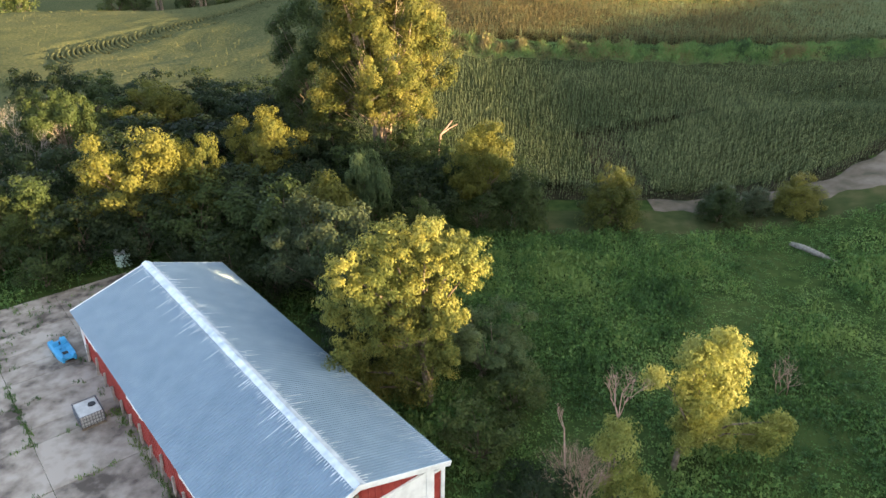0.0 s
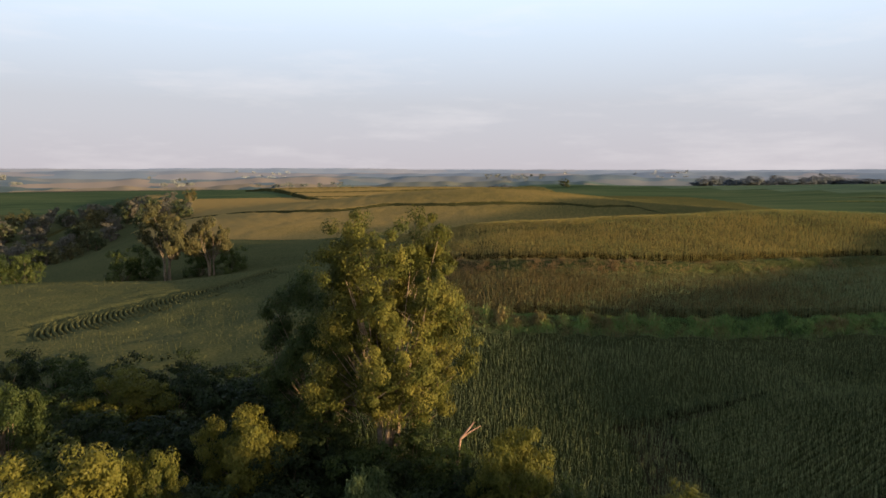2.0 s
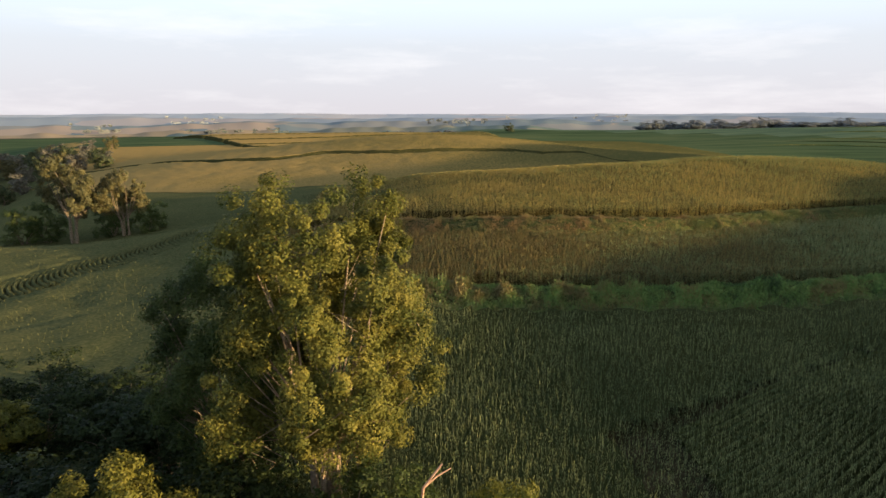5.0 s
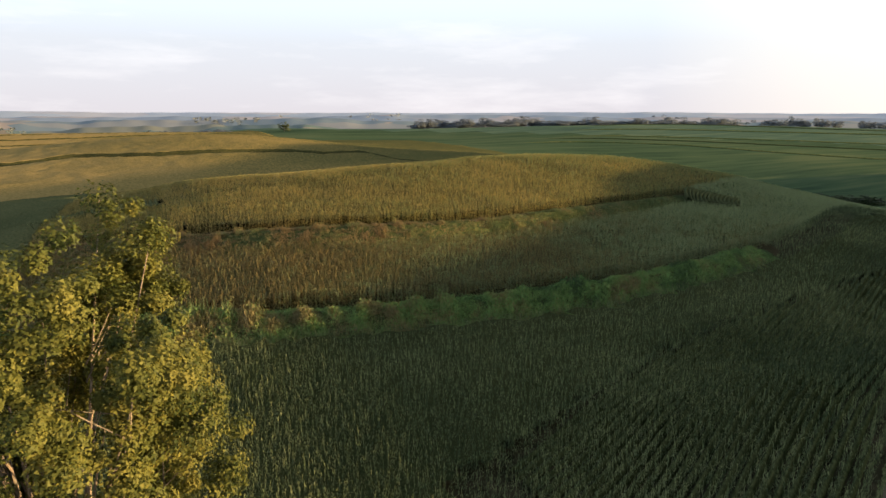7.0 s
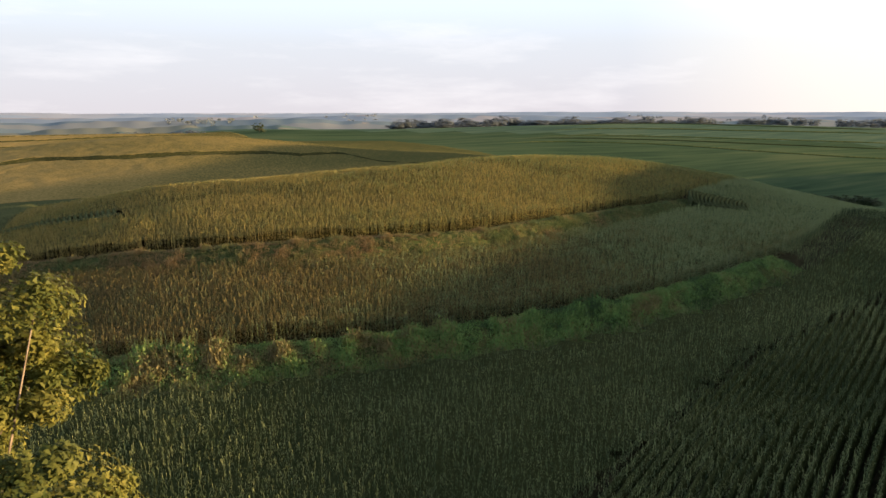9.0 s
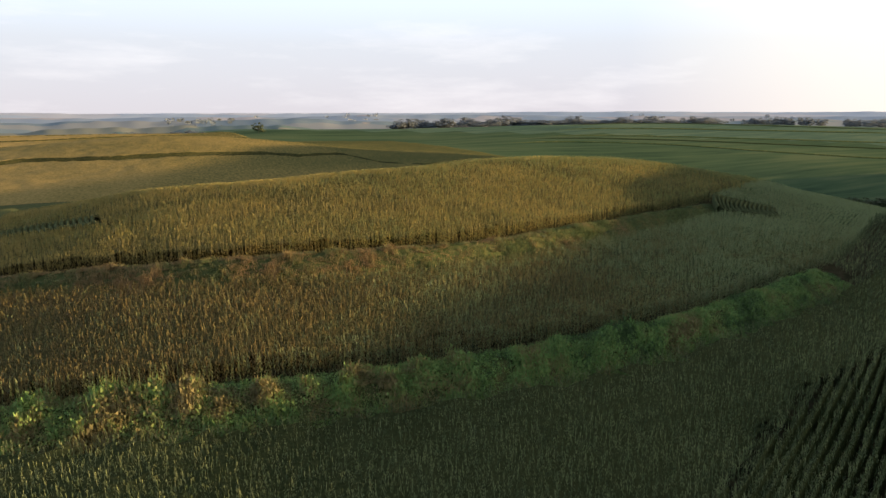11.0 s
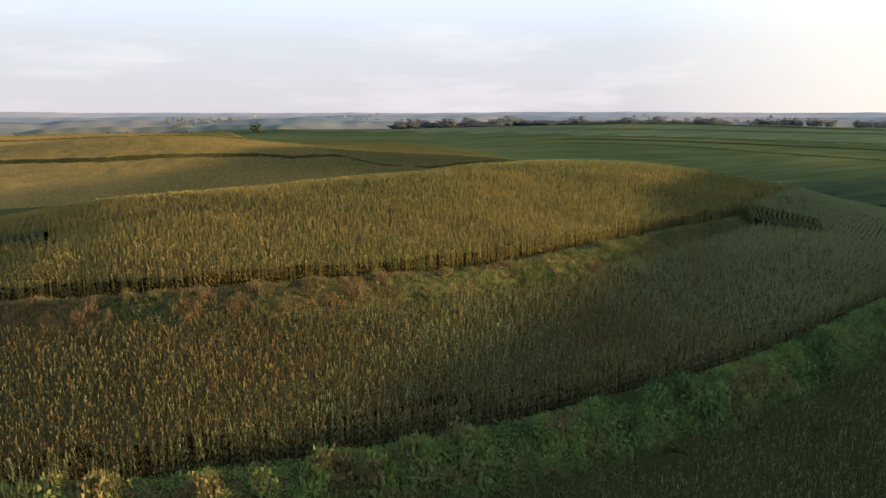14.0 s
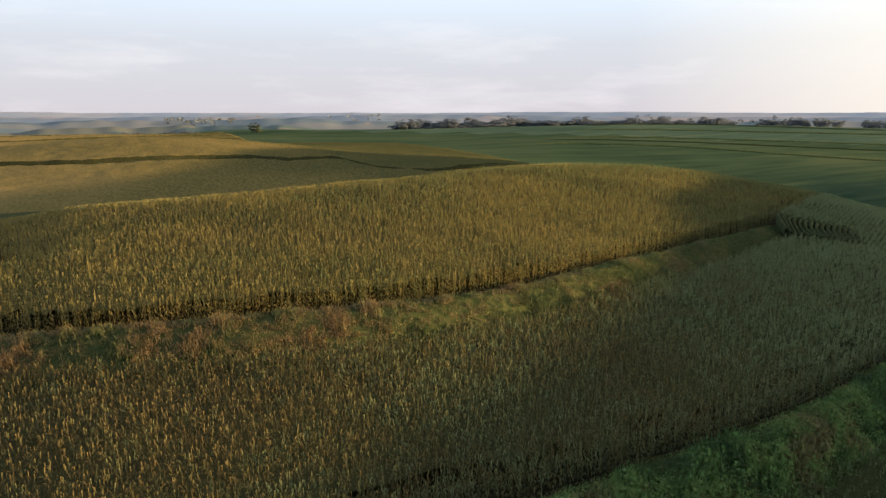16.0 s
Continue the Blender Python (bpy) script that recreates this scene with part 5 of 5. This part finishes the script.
def tote():
    e = thing("tank_tote", "white caged liquid tote with black lid on a pallet", "tank", BARN @ pose(-4.2, -4.75, 0.012) @ Matrix.Diagonal((0.95, 0.95, 0.62, 1)))
    bm = bmesh.new()
    for k in range(5):
        box(bm, -0.6, -0.5 + 0.225 * k, 0.11, 0.6, -0.4 + 0.225 * k, 0.135)
    for k in range(3):
        box(bm, -0.6 + 0.55 * k, -0.5, 0.0, -0.5 + 0.55 * k, 0.5, 0.11)
    part("pallet", bm, M_WOOD, e)
    bm = bmesh.new()
    box(bm, -0.57, -0.47, 0.14, 0.57, 0.47, 1.06, bevel=0.07)
    tank = part("tank", bm, M_TANK, e)
    bm = bmesh.new()
    cyl(bm, (-0.1, 0.2, 1.05), 0.17, 0.16, 0.06, 24)
    part("lid", bm, M_BLACK, tank, "round black screw lid")
    for k in range(9):
        for sgn in (-1, 1):
            bm = bmesh.new()
            box(bm, -0.012, -0.012, 0.12, 0.012, 0.012, 1.08)
            part("cage_bar", bm, M_STEEL, e).matrix_basis = pose(-0.58 + 0.145 * k, sgn * 0.49, 0)
            bm = bmesh.new()
            box(bm, -0.012, -0.012, 0.12, 0.012, 0.012, 1.08)
            part("cage_bar", bm, M_STEEL, e).matrix_basis = pose(sgn * 0.59, -0.48 + 0.12 * k, 0)
    for z in (0.30, 0.56, 0.82, 1.07):
        bm = bmesh.new()
        for sgn in (-1, 1):
            box(bm, -0.605, sgn * 0.505 - 0.012, z, 0.605, sgn * 0.505 + 0.012, z + 0.024)
            box(bm, sgn * 0.605 - 0.012, -0.505, z, sgn * 0.605 + 0.012, 0.505, z + 0.024)
        part("cage_hoop", bm, M_STEEL, e)


tote()


def pedal_boat():
    e = thing("pedal_boat", "bright blue plastic pedal boat lying on the concrete", "boat", BARN @ pose(-10.0, -4.35, 0.012, 0, 0, 3) @ Matrix.Scale(0.8, 4))
    bm = bmesh.new()
    box(bm, -1.15, -0.46, 0.10, 1.15, 0.46, 0.30, bevel=0.07)
    hull = part("deck", bm, M_BLUE, e)
    for sgn in (-1, 1):
        bm = bmesh.new()
        n = 9
        rings = []
        for i in range(n):
            t = i / (n - 1)
            w = 0.17 * (1 - max(0, t - 0.7) ** 1.4 * 3.2)
            z = 0.10 * max(0, t - 0.72) * 4
            rings.append([bm.verts.new((-1.2 + 2.5 * t, sgn * 0.33 + y * w, z + zz)) for y, zz in ((-1, 0.06), (-0.6, 0.0), (0.6, 0.0), (1, 0.06), (1, 0.34), (0.7, 0.40), (-0.7, 0.40), (-1, 0.34))])
        for a, b in zip(rings, rings[1:]):
            for k in range(8):
                bm.faces.new((a[k], b[k], b[(k + 1) % 8], a[(k + 1) % 8]))
        bm.faces.new(rings[0][::-1])
        bm.faces.new(rings[-1])
        part("float", bm, M_BLUE, e)
    # Flat black slabs on the deck give the wells' darkness by colour alone.
    for x0 in (-0.72, 0.55):
        bm = bmesh.new()
        box(bm, x0 - 0.17, -0.15, 0.295, x0 + 0.17, 0.15, 0.325, bevel=0.02)
        part("footwell", bm, M_BLACK, e, "flat black slab in place of a footwell")
    for sgn in (-1, 1):
        bm = bmesh.new()
        box(bm, -0.35, sgn * 0.22 - 0.17, 0.30, 0.10, sgn * 0.22 + 0.17, 0.42, bevel=0.05)
        box(bm, -0.42, sgn * 0.22 - 0.17, 0.36, -0.30, sgn * 0.22 + 0.17, 0.66, bevel=0.04)
        part("seat", bm, M_BLUE, e)


pedal_boat()


def bin_box():
    e = thing("storage_bin", "pale green plastic bin at the thicket edge", "bin", pose(-19.0, 36.6, land1(-19, 36.6) + 0.02, 0, 0, 30))
    bm = bmesh.new()
    box(bm, -0.42, -0.38, 0, 0.42, 0.38, 0.85, bevel=0.05)
    part("body", bm, M_MINT, e)
    bm = bmesh.new()
    box(bm, -0.46, -0.42, 0.85, 0.46, 0.42, 0.95, bevel=0.04)
    part("lid", bm, M_TANK, e, "off-white lid")


bin_box()


# ---- far trees ----
KINDS["far_a"] = tree_kind(301, 40, 26, 2.4, -0.6, 5.8, 0.80, 0.42, 0.16, 1.2, 1)
KINDS["far_b"] = tree_kind(311, 40, 26, 2.3, -0.4, 5.8, 0.75, 0.40, 0.18, 1.8, 2)
KINDS["far_c"] = tree_kind(321, 90, 110, 2.5, 1.6, 5.9, 0.42, 0.15, 0.13, 2.0, 3)


def far_tree(x, y, h, rad, label, leaf, rr, group="far woodland"):
    tree("tree", label, "tree", x, y, land1(x, y) + h, rad, rr.choice(("far_a", "far_b")), leaf, rr.uniform(0, 360), group=group)


def bearing(az, d):
    return 10 + d * math.sin(radians(az)), 60 + d * math.cos(radians(az))


_r = random.Random(77)
# belt of trees beyond the green field
for k in range(84):
    az = 20.6 + 25.5 * k / 83 + _r.uniform(-0.3, 0.3)
    d = 520 + 4.2 * (az - 20) + _r.uniform(-20, 25)
    x, y = bearing(az, d)
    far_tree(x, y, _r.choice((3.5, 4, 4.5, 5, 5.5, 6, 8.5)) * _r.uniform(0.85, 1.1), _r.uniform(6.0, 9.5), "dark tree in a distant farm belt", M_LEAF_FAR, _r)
for a0, a1, n, dd in ((48.6, 53.6, 14, 640), (55.2, 60.0, 12, 600), (-1.5, 1.0, 5, 470), (3.0, 4.6, 5, 520)):
    for k in range(n):
        x, y = bearing(a0 + (a1 - a0) * k / (n - 1) + _r.uniform(-0.2, 0.2), dd + _r.uniform(-15, 15))
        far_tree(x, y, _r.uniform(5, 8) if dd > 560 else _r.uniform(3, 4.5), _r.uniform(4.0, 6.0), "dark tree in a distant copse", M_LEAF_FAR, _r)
x, y = bearing(9.5, 480)
tree("tree", "lone dark tree in the green field", "tree", x, y, land1(x, y) + 7.0, 3.8, "far_a", M_LEAF_GREY, 12)
# woods in the valley beyond the left-hand field
for k in range(90):
    az, d = -37.5 + 17.5 * _r.random() ** 1.15, 290 + 140 * _r.random()
    x, y = -1 + d * math.sin(radians(az)), 12 + d * math.cos(radians(az))
    far_tree(x, y, _r.uniform(7, 10.5), _r.uniform(3.4, 5.2), "tree of a mixed wood in the valley", _r.choice((M_LEAF_VALLEY, M_LEAF_VALLEY, M_LEAF_GREY, M_LEAF_RUST)), _r, "valley woods")
for k in range(16):
    t = k / 15
    x, y = 173 - 4 * t + _r.uniform(-3, 3), 182 - 34 * t + _r.uniform(-2, 2)
    tree("shrub", "low dark bush along the gully", "shrub", x, y, land1(x, y) + _r.uniform(1.8, 3.4), _r.uniform(2.0, 3.6), "far_a", M_LEAF_DARK, 30 * k, group="gully bushes")
# cottonwood with white trunk at the far edge of the corn
tree("cottonwood", "old cottonwood with a white trunk above the corn", "tree", -57.0, 149.0, 11.0, 5.6, "far_c", M_LEAF_RUST, 0)
tree("cottonwood", "smaller cottonwood beside the old one", "tree", -49.0, 151.0, 8.4, 4.2, "far_c", M_LEAF_RUST, 50)
for k, (x, y, t) in enumerate(((-63, 152, 3.6), (-67, 151, 2.6), (-52, 153, 4.0), (-45, 153, 3.0), (-76, 132, 4.6), (-79, 128, 4.0))):
    tree("shrub", "dark shrub under the old cottonwood", "shrub", x, y, t, 3.4, "thick", M_LEAF_GREEN, 40 * k)


# ---- distant ridges, with haze mixed into their colours ----
def patchwork(name, colours, scale):
    """Far fields: a patchwork of flat colours, haze included, softened by noise."""
    m = bpy.data.materials.new(name)
    m.use_nodes = True
    n, l = m.node_tree.nodes, m.node_tree.links
    n.clear()
    geo, mp = n.new("ShaderNodeNewGeometry"), n.new("ShaderNodeMapping")
    mp.inputs["Scale"].default_value = (1.0 / UNIT, 0.55 / UNIT, 1.0 / UNIT)
    l.new(geo.outputs["Position"], mp.inputs["Vector"])
    wob = n.new("ShaderNodeTexNoise")
    wob.inputs["Scale"].default_value = scale * 2.2
    l.new(mp.outputs["Vector"], wob.inputs["Vector"])
    vor = n.new("ShaderNodeTexVoronoi")
    vor.inputs["Scale"].default_value = scale
    shift = n.new("ShaderNodeVectorMath")
    shift.operation = "MULTIPLY_ADD"
    shift.inputs[1].default_value = (0.55 / scale, 0.55 / scale, 0)
    l.new(wob.outputs["Color"], shift.inputs[0])
    l.new(mp.outputs["Vector"], shift.inputs[2])
    l.new(shift.outputs["Vector"], vor.inputs["Vector"])
    sep = n.new("ShaderNodeSeparateColor")
    l.new(vor.outputs["Color"], sep.inputs["Color"])
    ramp = n.new("ShaderNodeValToRGB")
    ramp.color_ramp.interpolation = "CONSTANT"
    els = ramp.color_ramp.elements
    while len(els) < len(colours):
        els.new(0.5)
    for i, c in enumerate(colours):
        els[i].position, els[i].color = i / len(colours), (*c, 1)
    l.new(sep.outputs[0], ramp.inputs["Fac"])
    d = n.new("ShaderNodeBsdfDiffuse")
    l.new(ramp.outputs["Color"], d.inputs["Color"])
    out = n.new("ShaderNodeOutputMaterial")
    l.new(d.outputs["BSDF"], out.inputs["Surface"])
    return m


def far_ridge(name, dist, low, rise, seed, material, az0=-75, az1=110):
    """A long rolling ridge standing across the distance, with its back to the horizon."""
    r = np.random.RandomState(seed)
    az = np.radians(np.arange(az0, az1, 0.15))
    ph = r.uniform(0, 6.28, 6)
    prof = sum(np.sin(az * f + p) / (k + 1) for k, (f, p) in enumerate(zip((7, 15, 29, 47, 83, 151), ph)))
    crest = low + rise * (0.5 + 0.32 * prof)
    rings = []
    for k, (f, h) in enumerate(((0.74, -0.1), (0.82, 0.22), (0.90, 0.62), (0.96, 0.88), (1.0, 1.0), (1.14, 0.3))):
        d = dist * f * (1 + 0.025 * np.sin(az * 13 + k))
        x, y = 10 + d * np.sin(az), 60 + d * np.cos(az)
        base = -9.0
        rings.append(np.stack([x, y, base + (crest - base) * h], 1))
    n = len(az)
    verts = np.concatenate(rings)
    i = (np.arange(5)[:, None] * n + np.arange(n - 1)[None]).ravel()
    me = mesh_from_arrays(name, verts, np.stack([i, i + 1, i + 1 + n, i + n], 1))
    tagged(link(name, me, material), "hazy far ridge of fields and woods", "backdrop", kind="structure")
    return dist, az, crest, r


def ridge_woods(name, ridge, material, count, size, gather):
    """Copses along a far ridge: clumps of leaves in one mesh, too far to tell apart."""
    dist, az, crest, r = ridge
    where = np.sin(az * gather + r.uniform(0, 6)) + np.sin(az * gather * 0.37 + r.uniform(0, 6)) + r.normal(0, 0.3, len(az))
    pick = r.choice(np.nonzero(where > 1.15)[0], count)
    f = r.choice((0.84, 0.93, 0.99), count) + r.uniform(-0.02, 0.01, count)
    a = az[pick] + r.uniform(-0.001, 0.001, count)
    d = dist * f * (1 + 0.025 * np.sin(a * 13 + 3))
    h = np.interp(f, (0.74, 0.82, 0.90, 0.96, 1.0), (-0.1, 0.22, 0.62, 0.88, 1.0))
    C = np.stack([10 + d * np.sin(a), 60 + d * np.cos(a), -9 + (crest[pick] + 9) * h + size * 0.35], 1)
    me = leaves_mesh(name, C, size * r.uniform(0.5, 1.1, count), 60, size * 0.26, 5, flat=0.55)
    tagged(link(name, me, material), "distant copses along a hazy ridge", "woods", kind="stuff")


# Field colours with haze mixed in, paler and bluer ridge by ridge.
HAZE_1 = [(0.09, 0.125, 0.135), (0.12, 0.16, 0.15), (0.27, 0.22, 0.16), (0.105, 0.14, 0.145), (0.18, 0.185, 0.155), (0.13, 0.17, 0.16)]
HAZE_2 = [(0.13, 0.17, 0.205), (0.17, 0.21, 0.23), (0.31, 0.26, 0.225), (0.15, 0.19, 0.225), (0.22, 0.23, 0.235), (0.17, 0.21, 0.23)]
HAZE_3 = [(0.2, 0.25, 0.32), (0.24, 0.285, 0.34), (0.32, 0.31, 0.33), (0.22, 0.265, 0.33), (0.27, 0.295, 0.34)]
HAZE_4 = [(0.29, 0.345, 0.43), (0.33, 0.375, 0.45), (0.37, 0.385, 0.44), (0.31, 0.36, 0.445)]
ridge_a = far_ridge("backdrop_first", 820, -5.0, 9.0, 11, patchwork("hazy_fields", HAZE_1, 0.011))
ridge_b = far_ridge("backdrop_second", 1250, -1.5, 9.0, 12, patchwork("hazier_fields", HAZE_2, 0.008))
ridge_c = far_ridge("backdrop_third", 2000, 2.5, 9.0, 13, patchwork("blue_haze_fields", HAZE_3, 0.005))
ridge_d = far_ridge("backdrop_fourth", 3200, 13.0, 7.0, 14, patchwork("blue_haze_horizon", HAZE_4, 0.003))
# The copses' leaf colours carry the same haze.
HAZY_LEAF = dict(scale=0.05, rough=0.9, island=0.5, spec=0.0)
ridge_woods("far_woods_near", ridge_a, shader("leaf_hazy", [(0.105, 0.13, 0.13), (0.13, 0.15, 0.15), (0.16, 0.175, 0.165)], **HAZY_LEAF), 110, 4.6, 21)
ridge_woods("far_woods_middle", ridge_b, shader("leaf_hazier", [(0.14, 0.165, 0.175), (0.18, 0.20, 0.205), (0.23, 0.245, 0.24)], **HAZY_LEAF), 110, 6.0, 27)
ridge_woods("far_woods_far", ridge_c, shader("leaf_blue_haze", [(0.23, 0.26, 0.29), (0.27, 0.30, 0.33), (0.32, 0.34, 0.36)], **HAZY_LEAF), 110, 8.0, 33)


# ---- corn on the hills behind, as closed canopies cut by terrace lines ----
def canopy(name, label, x0, x1, y0, y1, cuts, material, seed, high=1.75, bare=None, hollow=-0.3, follow=None, edge=-0.3, rise=0):
    gx, gy = np.arange(x0, x1, 1.6), np.arange(y0, y1, 1.3)
    X, Y = np.meshgrid(gx, gy)
    r = np.random.RandomState(seed)
    X = X + r.uniform(-0.3, 0.3, X.shape)
    jitter = r.uniform(-0.3, 0.3, Y.shape)
    Y = Y + jitter if follow is None else follow(X, Y) + 0.5 * jitter
    up = np.full(X.shape, high) + r.uniform(-0.16, 0.14, X.shape)
    for cut, wide in cuts:
        up[np.abs(Y - cut(X)) < wide] = -0.3
    if rise:          # the stand thins out towards its lower edge
        up *= np.clip(np.arange(len(gy)) / rise, 0.03, 1)[:, None]
    if bare:
        up[bare(X, Y)] = hollow
    up[:, 0] = up[:, -1] = up[-1] = edge
    up[0] = np.minimum(up[0], edge)
    nx, ny = len(gx), len(gy)
    verts = np.stack([X.ravel(), Y.ravel(), (land(X, Y) + up).ravel()], 1)
    i = (np.arange(ny - 1)[:, None] * nx + np.arange(nx - 1)[None]).ravel()
    quads = np.stack([i, i + 1, i + 1 + nx, i + nx], 1)
    me = mesh_from_arrays(name, verts, quads)
    # cells that rise over one unit take the shade-darkened edge colour
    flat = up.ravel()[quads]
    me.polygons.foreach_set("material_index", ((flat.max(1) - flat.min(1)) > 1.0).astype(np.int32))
    ob = link(name, me, material)
    me.materials.append(M_CORN_SIDE_SHADE)
    return tagged(ob, label, "corn field", kind="stuff")


def terrace_line(x):
    return np.interp(x, [-190, -90, -60, -40, -22, 0, 20, 40, 50, 58, 65, 70, 80], [330, 293, 270, 263, 266, 258, 256, 255, 250, 253, 256, 238, 222])


canopy("corn_field_far", "ripe corn on the next hill, cut by terrace lines", -190, 132, 214, 390,
       [(terrace_line, 1.7), (lambda x: np.where(x > 80, 222 + 0.5 * (x - 80), -99), 1.8)], M_FARCORN, 61, 1.75,
       lambda x, y: x < -6 - (y - 11) * 0.42, follow=lambda x, y: y + (terrace_line(x) - 262) * np.exp(-((y - 262) / 80) ** 2), edge=0.9, rise=14)
canopy("corn_field_strips", "contour strips of ripe corn on a hill farther back", -210, 70, 412, 540,
       [(lambda x, o=o: 428 + o + 0.10 * x + 7 * np.sin(x / 40), 2.0) for o in (0, 26, 55, 88)], M_FARCORN, 63, 1.75,
       lambda x, y: x < -60 - (y - 380) * 0.6, follow=lambda x, y: y + 0.10 * x + 7 * np.sin(x / 40))
canopy("corn_field_slope", "dense grey-green corn on the far slope", -150, -12.6, 56, 190, [], M_HILLSIDE, 62, 1.6,
       lambda x, y: (y < field_edge(x) + 1.5) | in_band(x, y, 0.1), hollow=1.0, edge=0.9)


def grass_ribbon(label, off, wide, material):
    """A narrow grassed terrace line draped over the far green field, off metres beyond the first."""
    t = np.linspace(0, 1, 60)
    x = np.interp(t, [0, 0.2, 0.4, 0.6, 0.8, 1], [180, 222, 255, 280, 312, 360]) + 0.73 * off
    y = np.interp(t, [0, 0.2, 0.4, 0.6, 0.8, 1], [372, 350, 321, 290, 260, 225]) + 0.68 * off + 6 * np.sin(6 * t + off)
    fade = np.clip(np.minimum(t, 1 - t) * 8, 0, 1)
    rows = [np.stack([x + 0.73 * v, y + 0.68 * v, land(x + 0.73 * v, y + 0.68 * v) + up * fade - 0.3 * (1 - fade)], 1) for v, up in ((-wide, 0.1), (-wide * 0.3, 0.5), (wide * 0.3, 0.55), (wide, 0.1))]
    n = len(x)
    i = (np.arange(3)[:, None] * n + np.arange(n - 1)[None]).ravel()
    me = mesh_from_arrays("grass_strip", np.concatenate(rows), np.stack([i, i + 1, i + 1 + n, i + n], 1))
    tagged(link("grass_strip", me, material), label, "grass strip", kind="structure")


for off, wide, m in ((0, 0.9, M_FARGREEN), (40, 0.8, M_LANE), (66, 1.2, M_FARGREEN), (110, 1.6, M_FARGREEN), (150, 1.6, M_LANE)):
    grass_ribbon("grassed terrace line across the green field", off, wide, m)


# ---- concrete yard, slab by slab ----
def yard():
    e = thing("concrete_yard", "cracked old concrete yard slabs with weeds in the joints", "yard", BARN, kind="structure")
    r = random.Random(21)
    xs = [-16.2 + 3.05 * k for k in range(10)]
    for j, (y0, y1) in enumerate(((-7.0, -3.3), (-10.6, -7.0), (-14.2, -10.6), (-17.8, -14.2), (-3.3, 0.6))):
        for x0 in xs:
            if j == 4 and x0 > -11:
                continue
            if j < 4 and x0 < -14 and y0 < -10:
                continue
            parts = [(x0, x0 + 3.05)]
            if x0 < -9 or r.random() < 0.3:
                m = x0 + r.uniform(1.0, 2.0)
                parts = [(x0, m), (m, x0 + 3.05)]
            for a, b in parts:
                bm = bmesh.new()
                g = 0.004
                n = 5
                edge = []
                for (p, q) in (((a, y0), (b, y0)), ((b, y0), (b, y1)), ((b, y1), (a, y1)), ((a, y1), (a, y0))):
                    for i in range(n):
                        t = i / n
                        edge.append((p[0] + (q[0] - p[0]) * t, p[1] + (q[1] - p[1]) * t))
                cx, cy = (a + b) / 2, (y0 + y1) / 2
                top = [bm.verts.new((px + math.copysign(g + r.uniform(0, 0.012), cx - px), py + math.copysign(g + r.uniform(0, 0.012), cy - py), 0.0)) for px, py in edge]
                low = [bm.verts.new((v.co.x, v.co.y, -0.25)) for v in top]
                bm.faces.new(top)
                for i in range(len(top)):
                    k = (i + 1) % len(top)
                    bm.faces.new((top[i], low[i], low[k], top[k]))
                ob = part("slab", bm, M_CONCRETE, e)
                ob.matrix_basis = pose(0, 0, 0.005 + r.uniform(0, 0.012), r.uniform(-0.08, 0.08), r.uniform(-0.08, 0.08), 0)
    # weeds in the joints and along the edges
    pts = []
    for k in range(1700):
        q = r.random()
        if q < 0.35:
            p = (r.uniform(-16, 9), r.choice((-7.0, -10.6)) + r.gauss(0, 0.05))
        elif q < 0.6:
            p = (r.choice(xs) + r.gauss(0, 0.06), r.uniform(-11, -3.4))
        elif q < 0.85:
            p = (r.uniform(-17, -11) , r.uniform(-11, 0.8))
        else:
            p = (r.uniform(-9, 9), -3.75 + r.gauss(0, 0.12))
        if noise.noise(Vector((p[0] * 0.5, p[1] * 0.5, 3))) > -0.05:
            pts.append(BARN @ Vector((p[0], p[1], 0)))
    wx, wy = np.array([p.x for p in pts]), np.array([p.y for p in pts])
    ob = spread("joint_weeds", [tuft_template(50 + k, 6, 0.22, 0.09, 0.025) for k in range(3)], wx, wy, np.ones(len(wx)), np.ones(len(wx)), 8, M_WEEDS)
    ob.location.z = 0.0
    tagged(ob, "small weeds growing in the concrete joints", "weeds", kind="stuff")


yard()


# ---- from plan units to metres ----
for ob in scene.objects:
    if ob.parent is None and ob.type in {"MESH", "EMPTY"}:
        ob.matrix_basis = Matrix.Scale(UNIT, 4) @ ob.matrix_basis
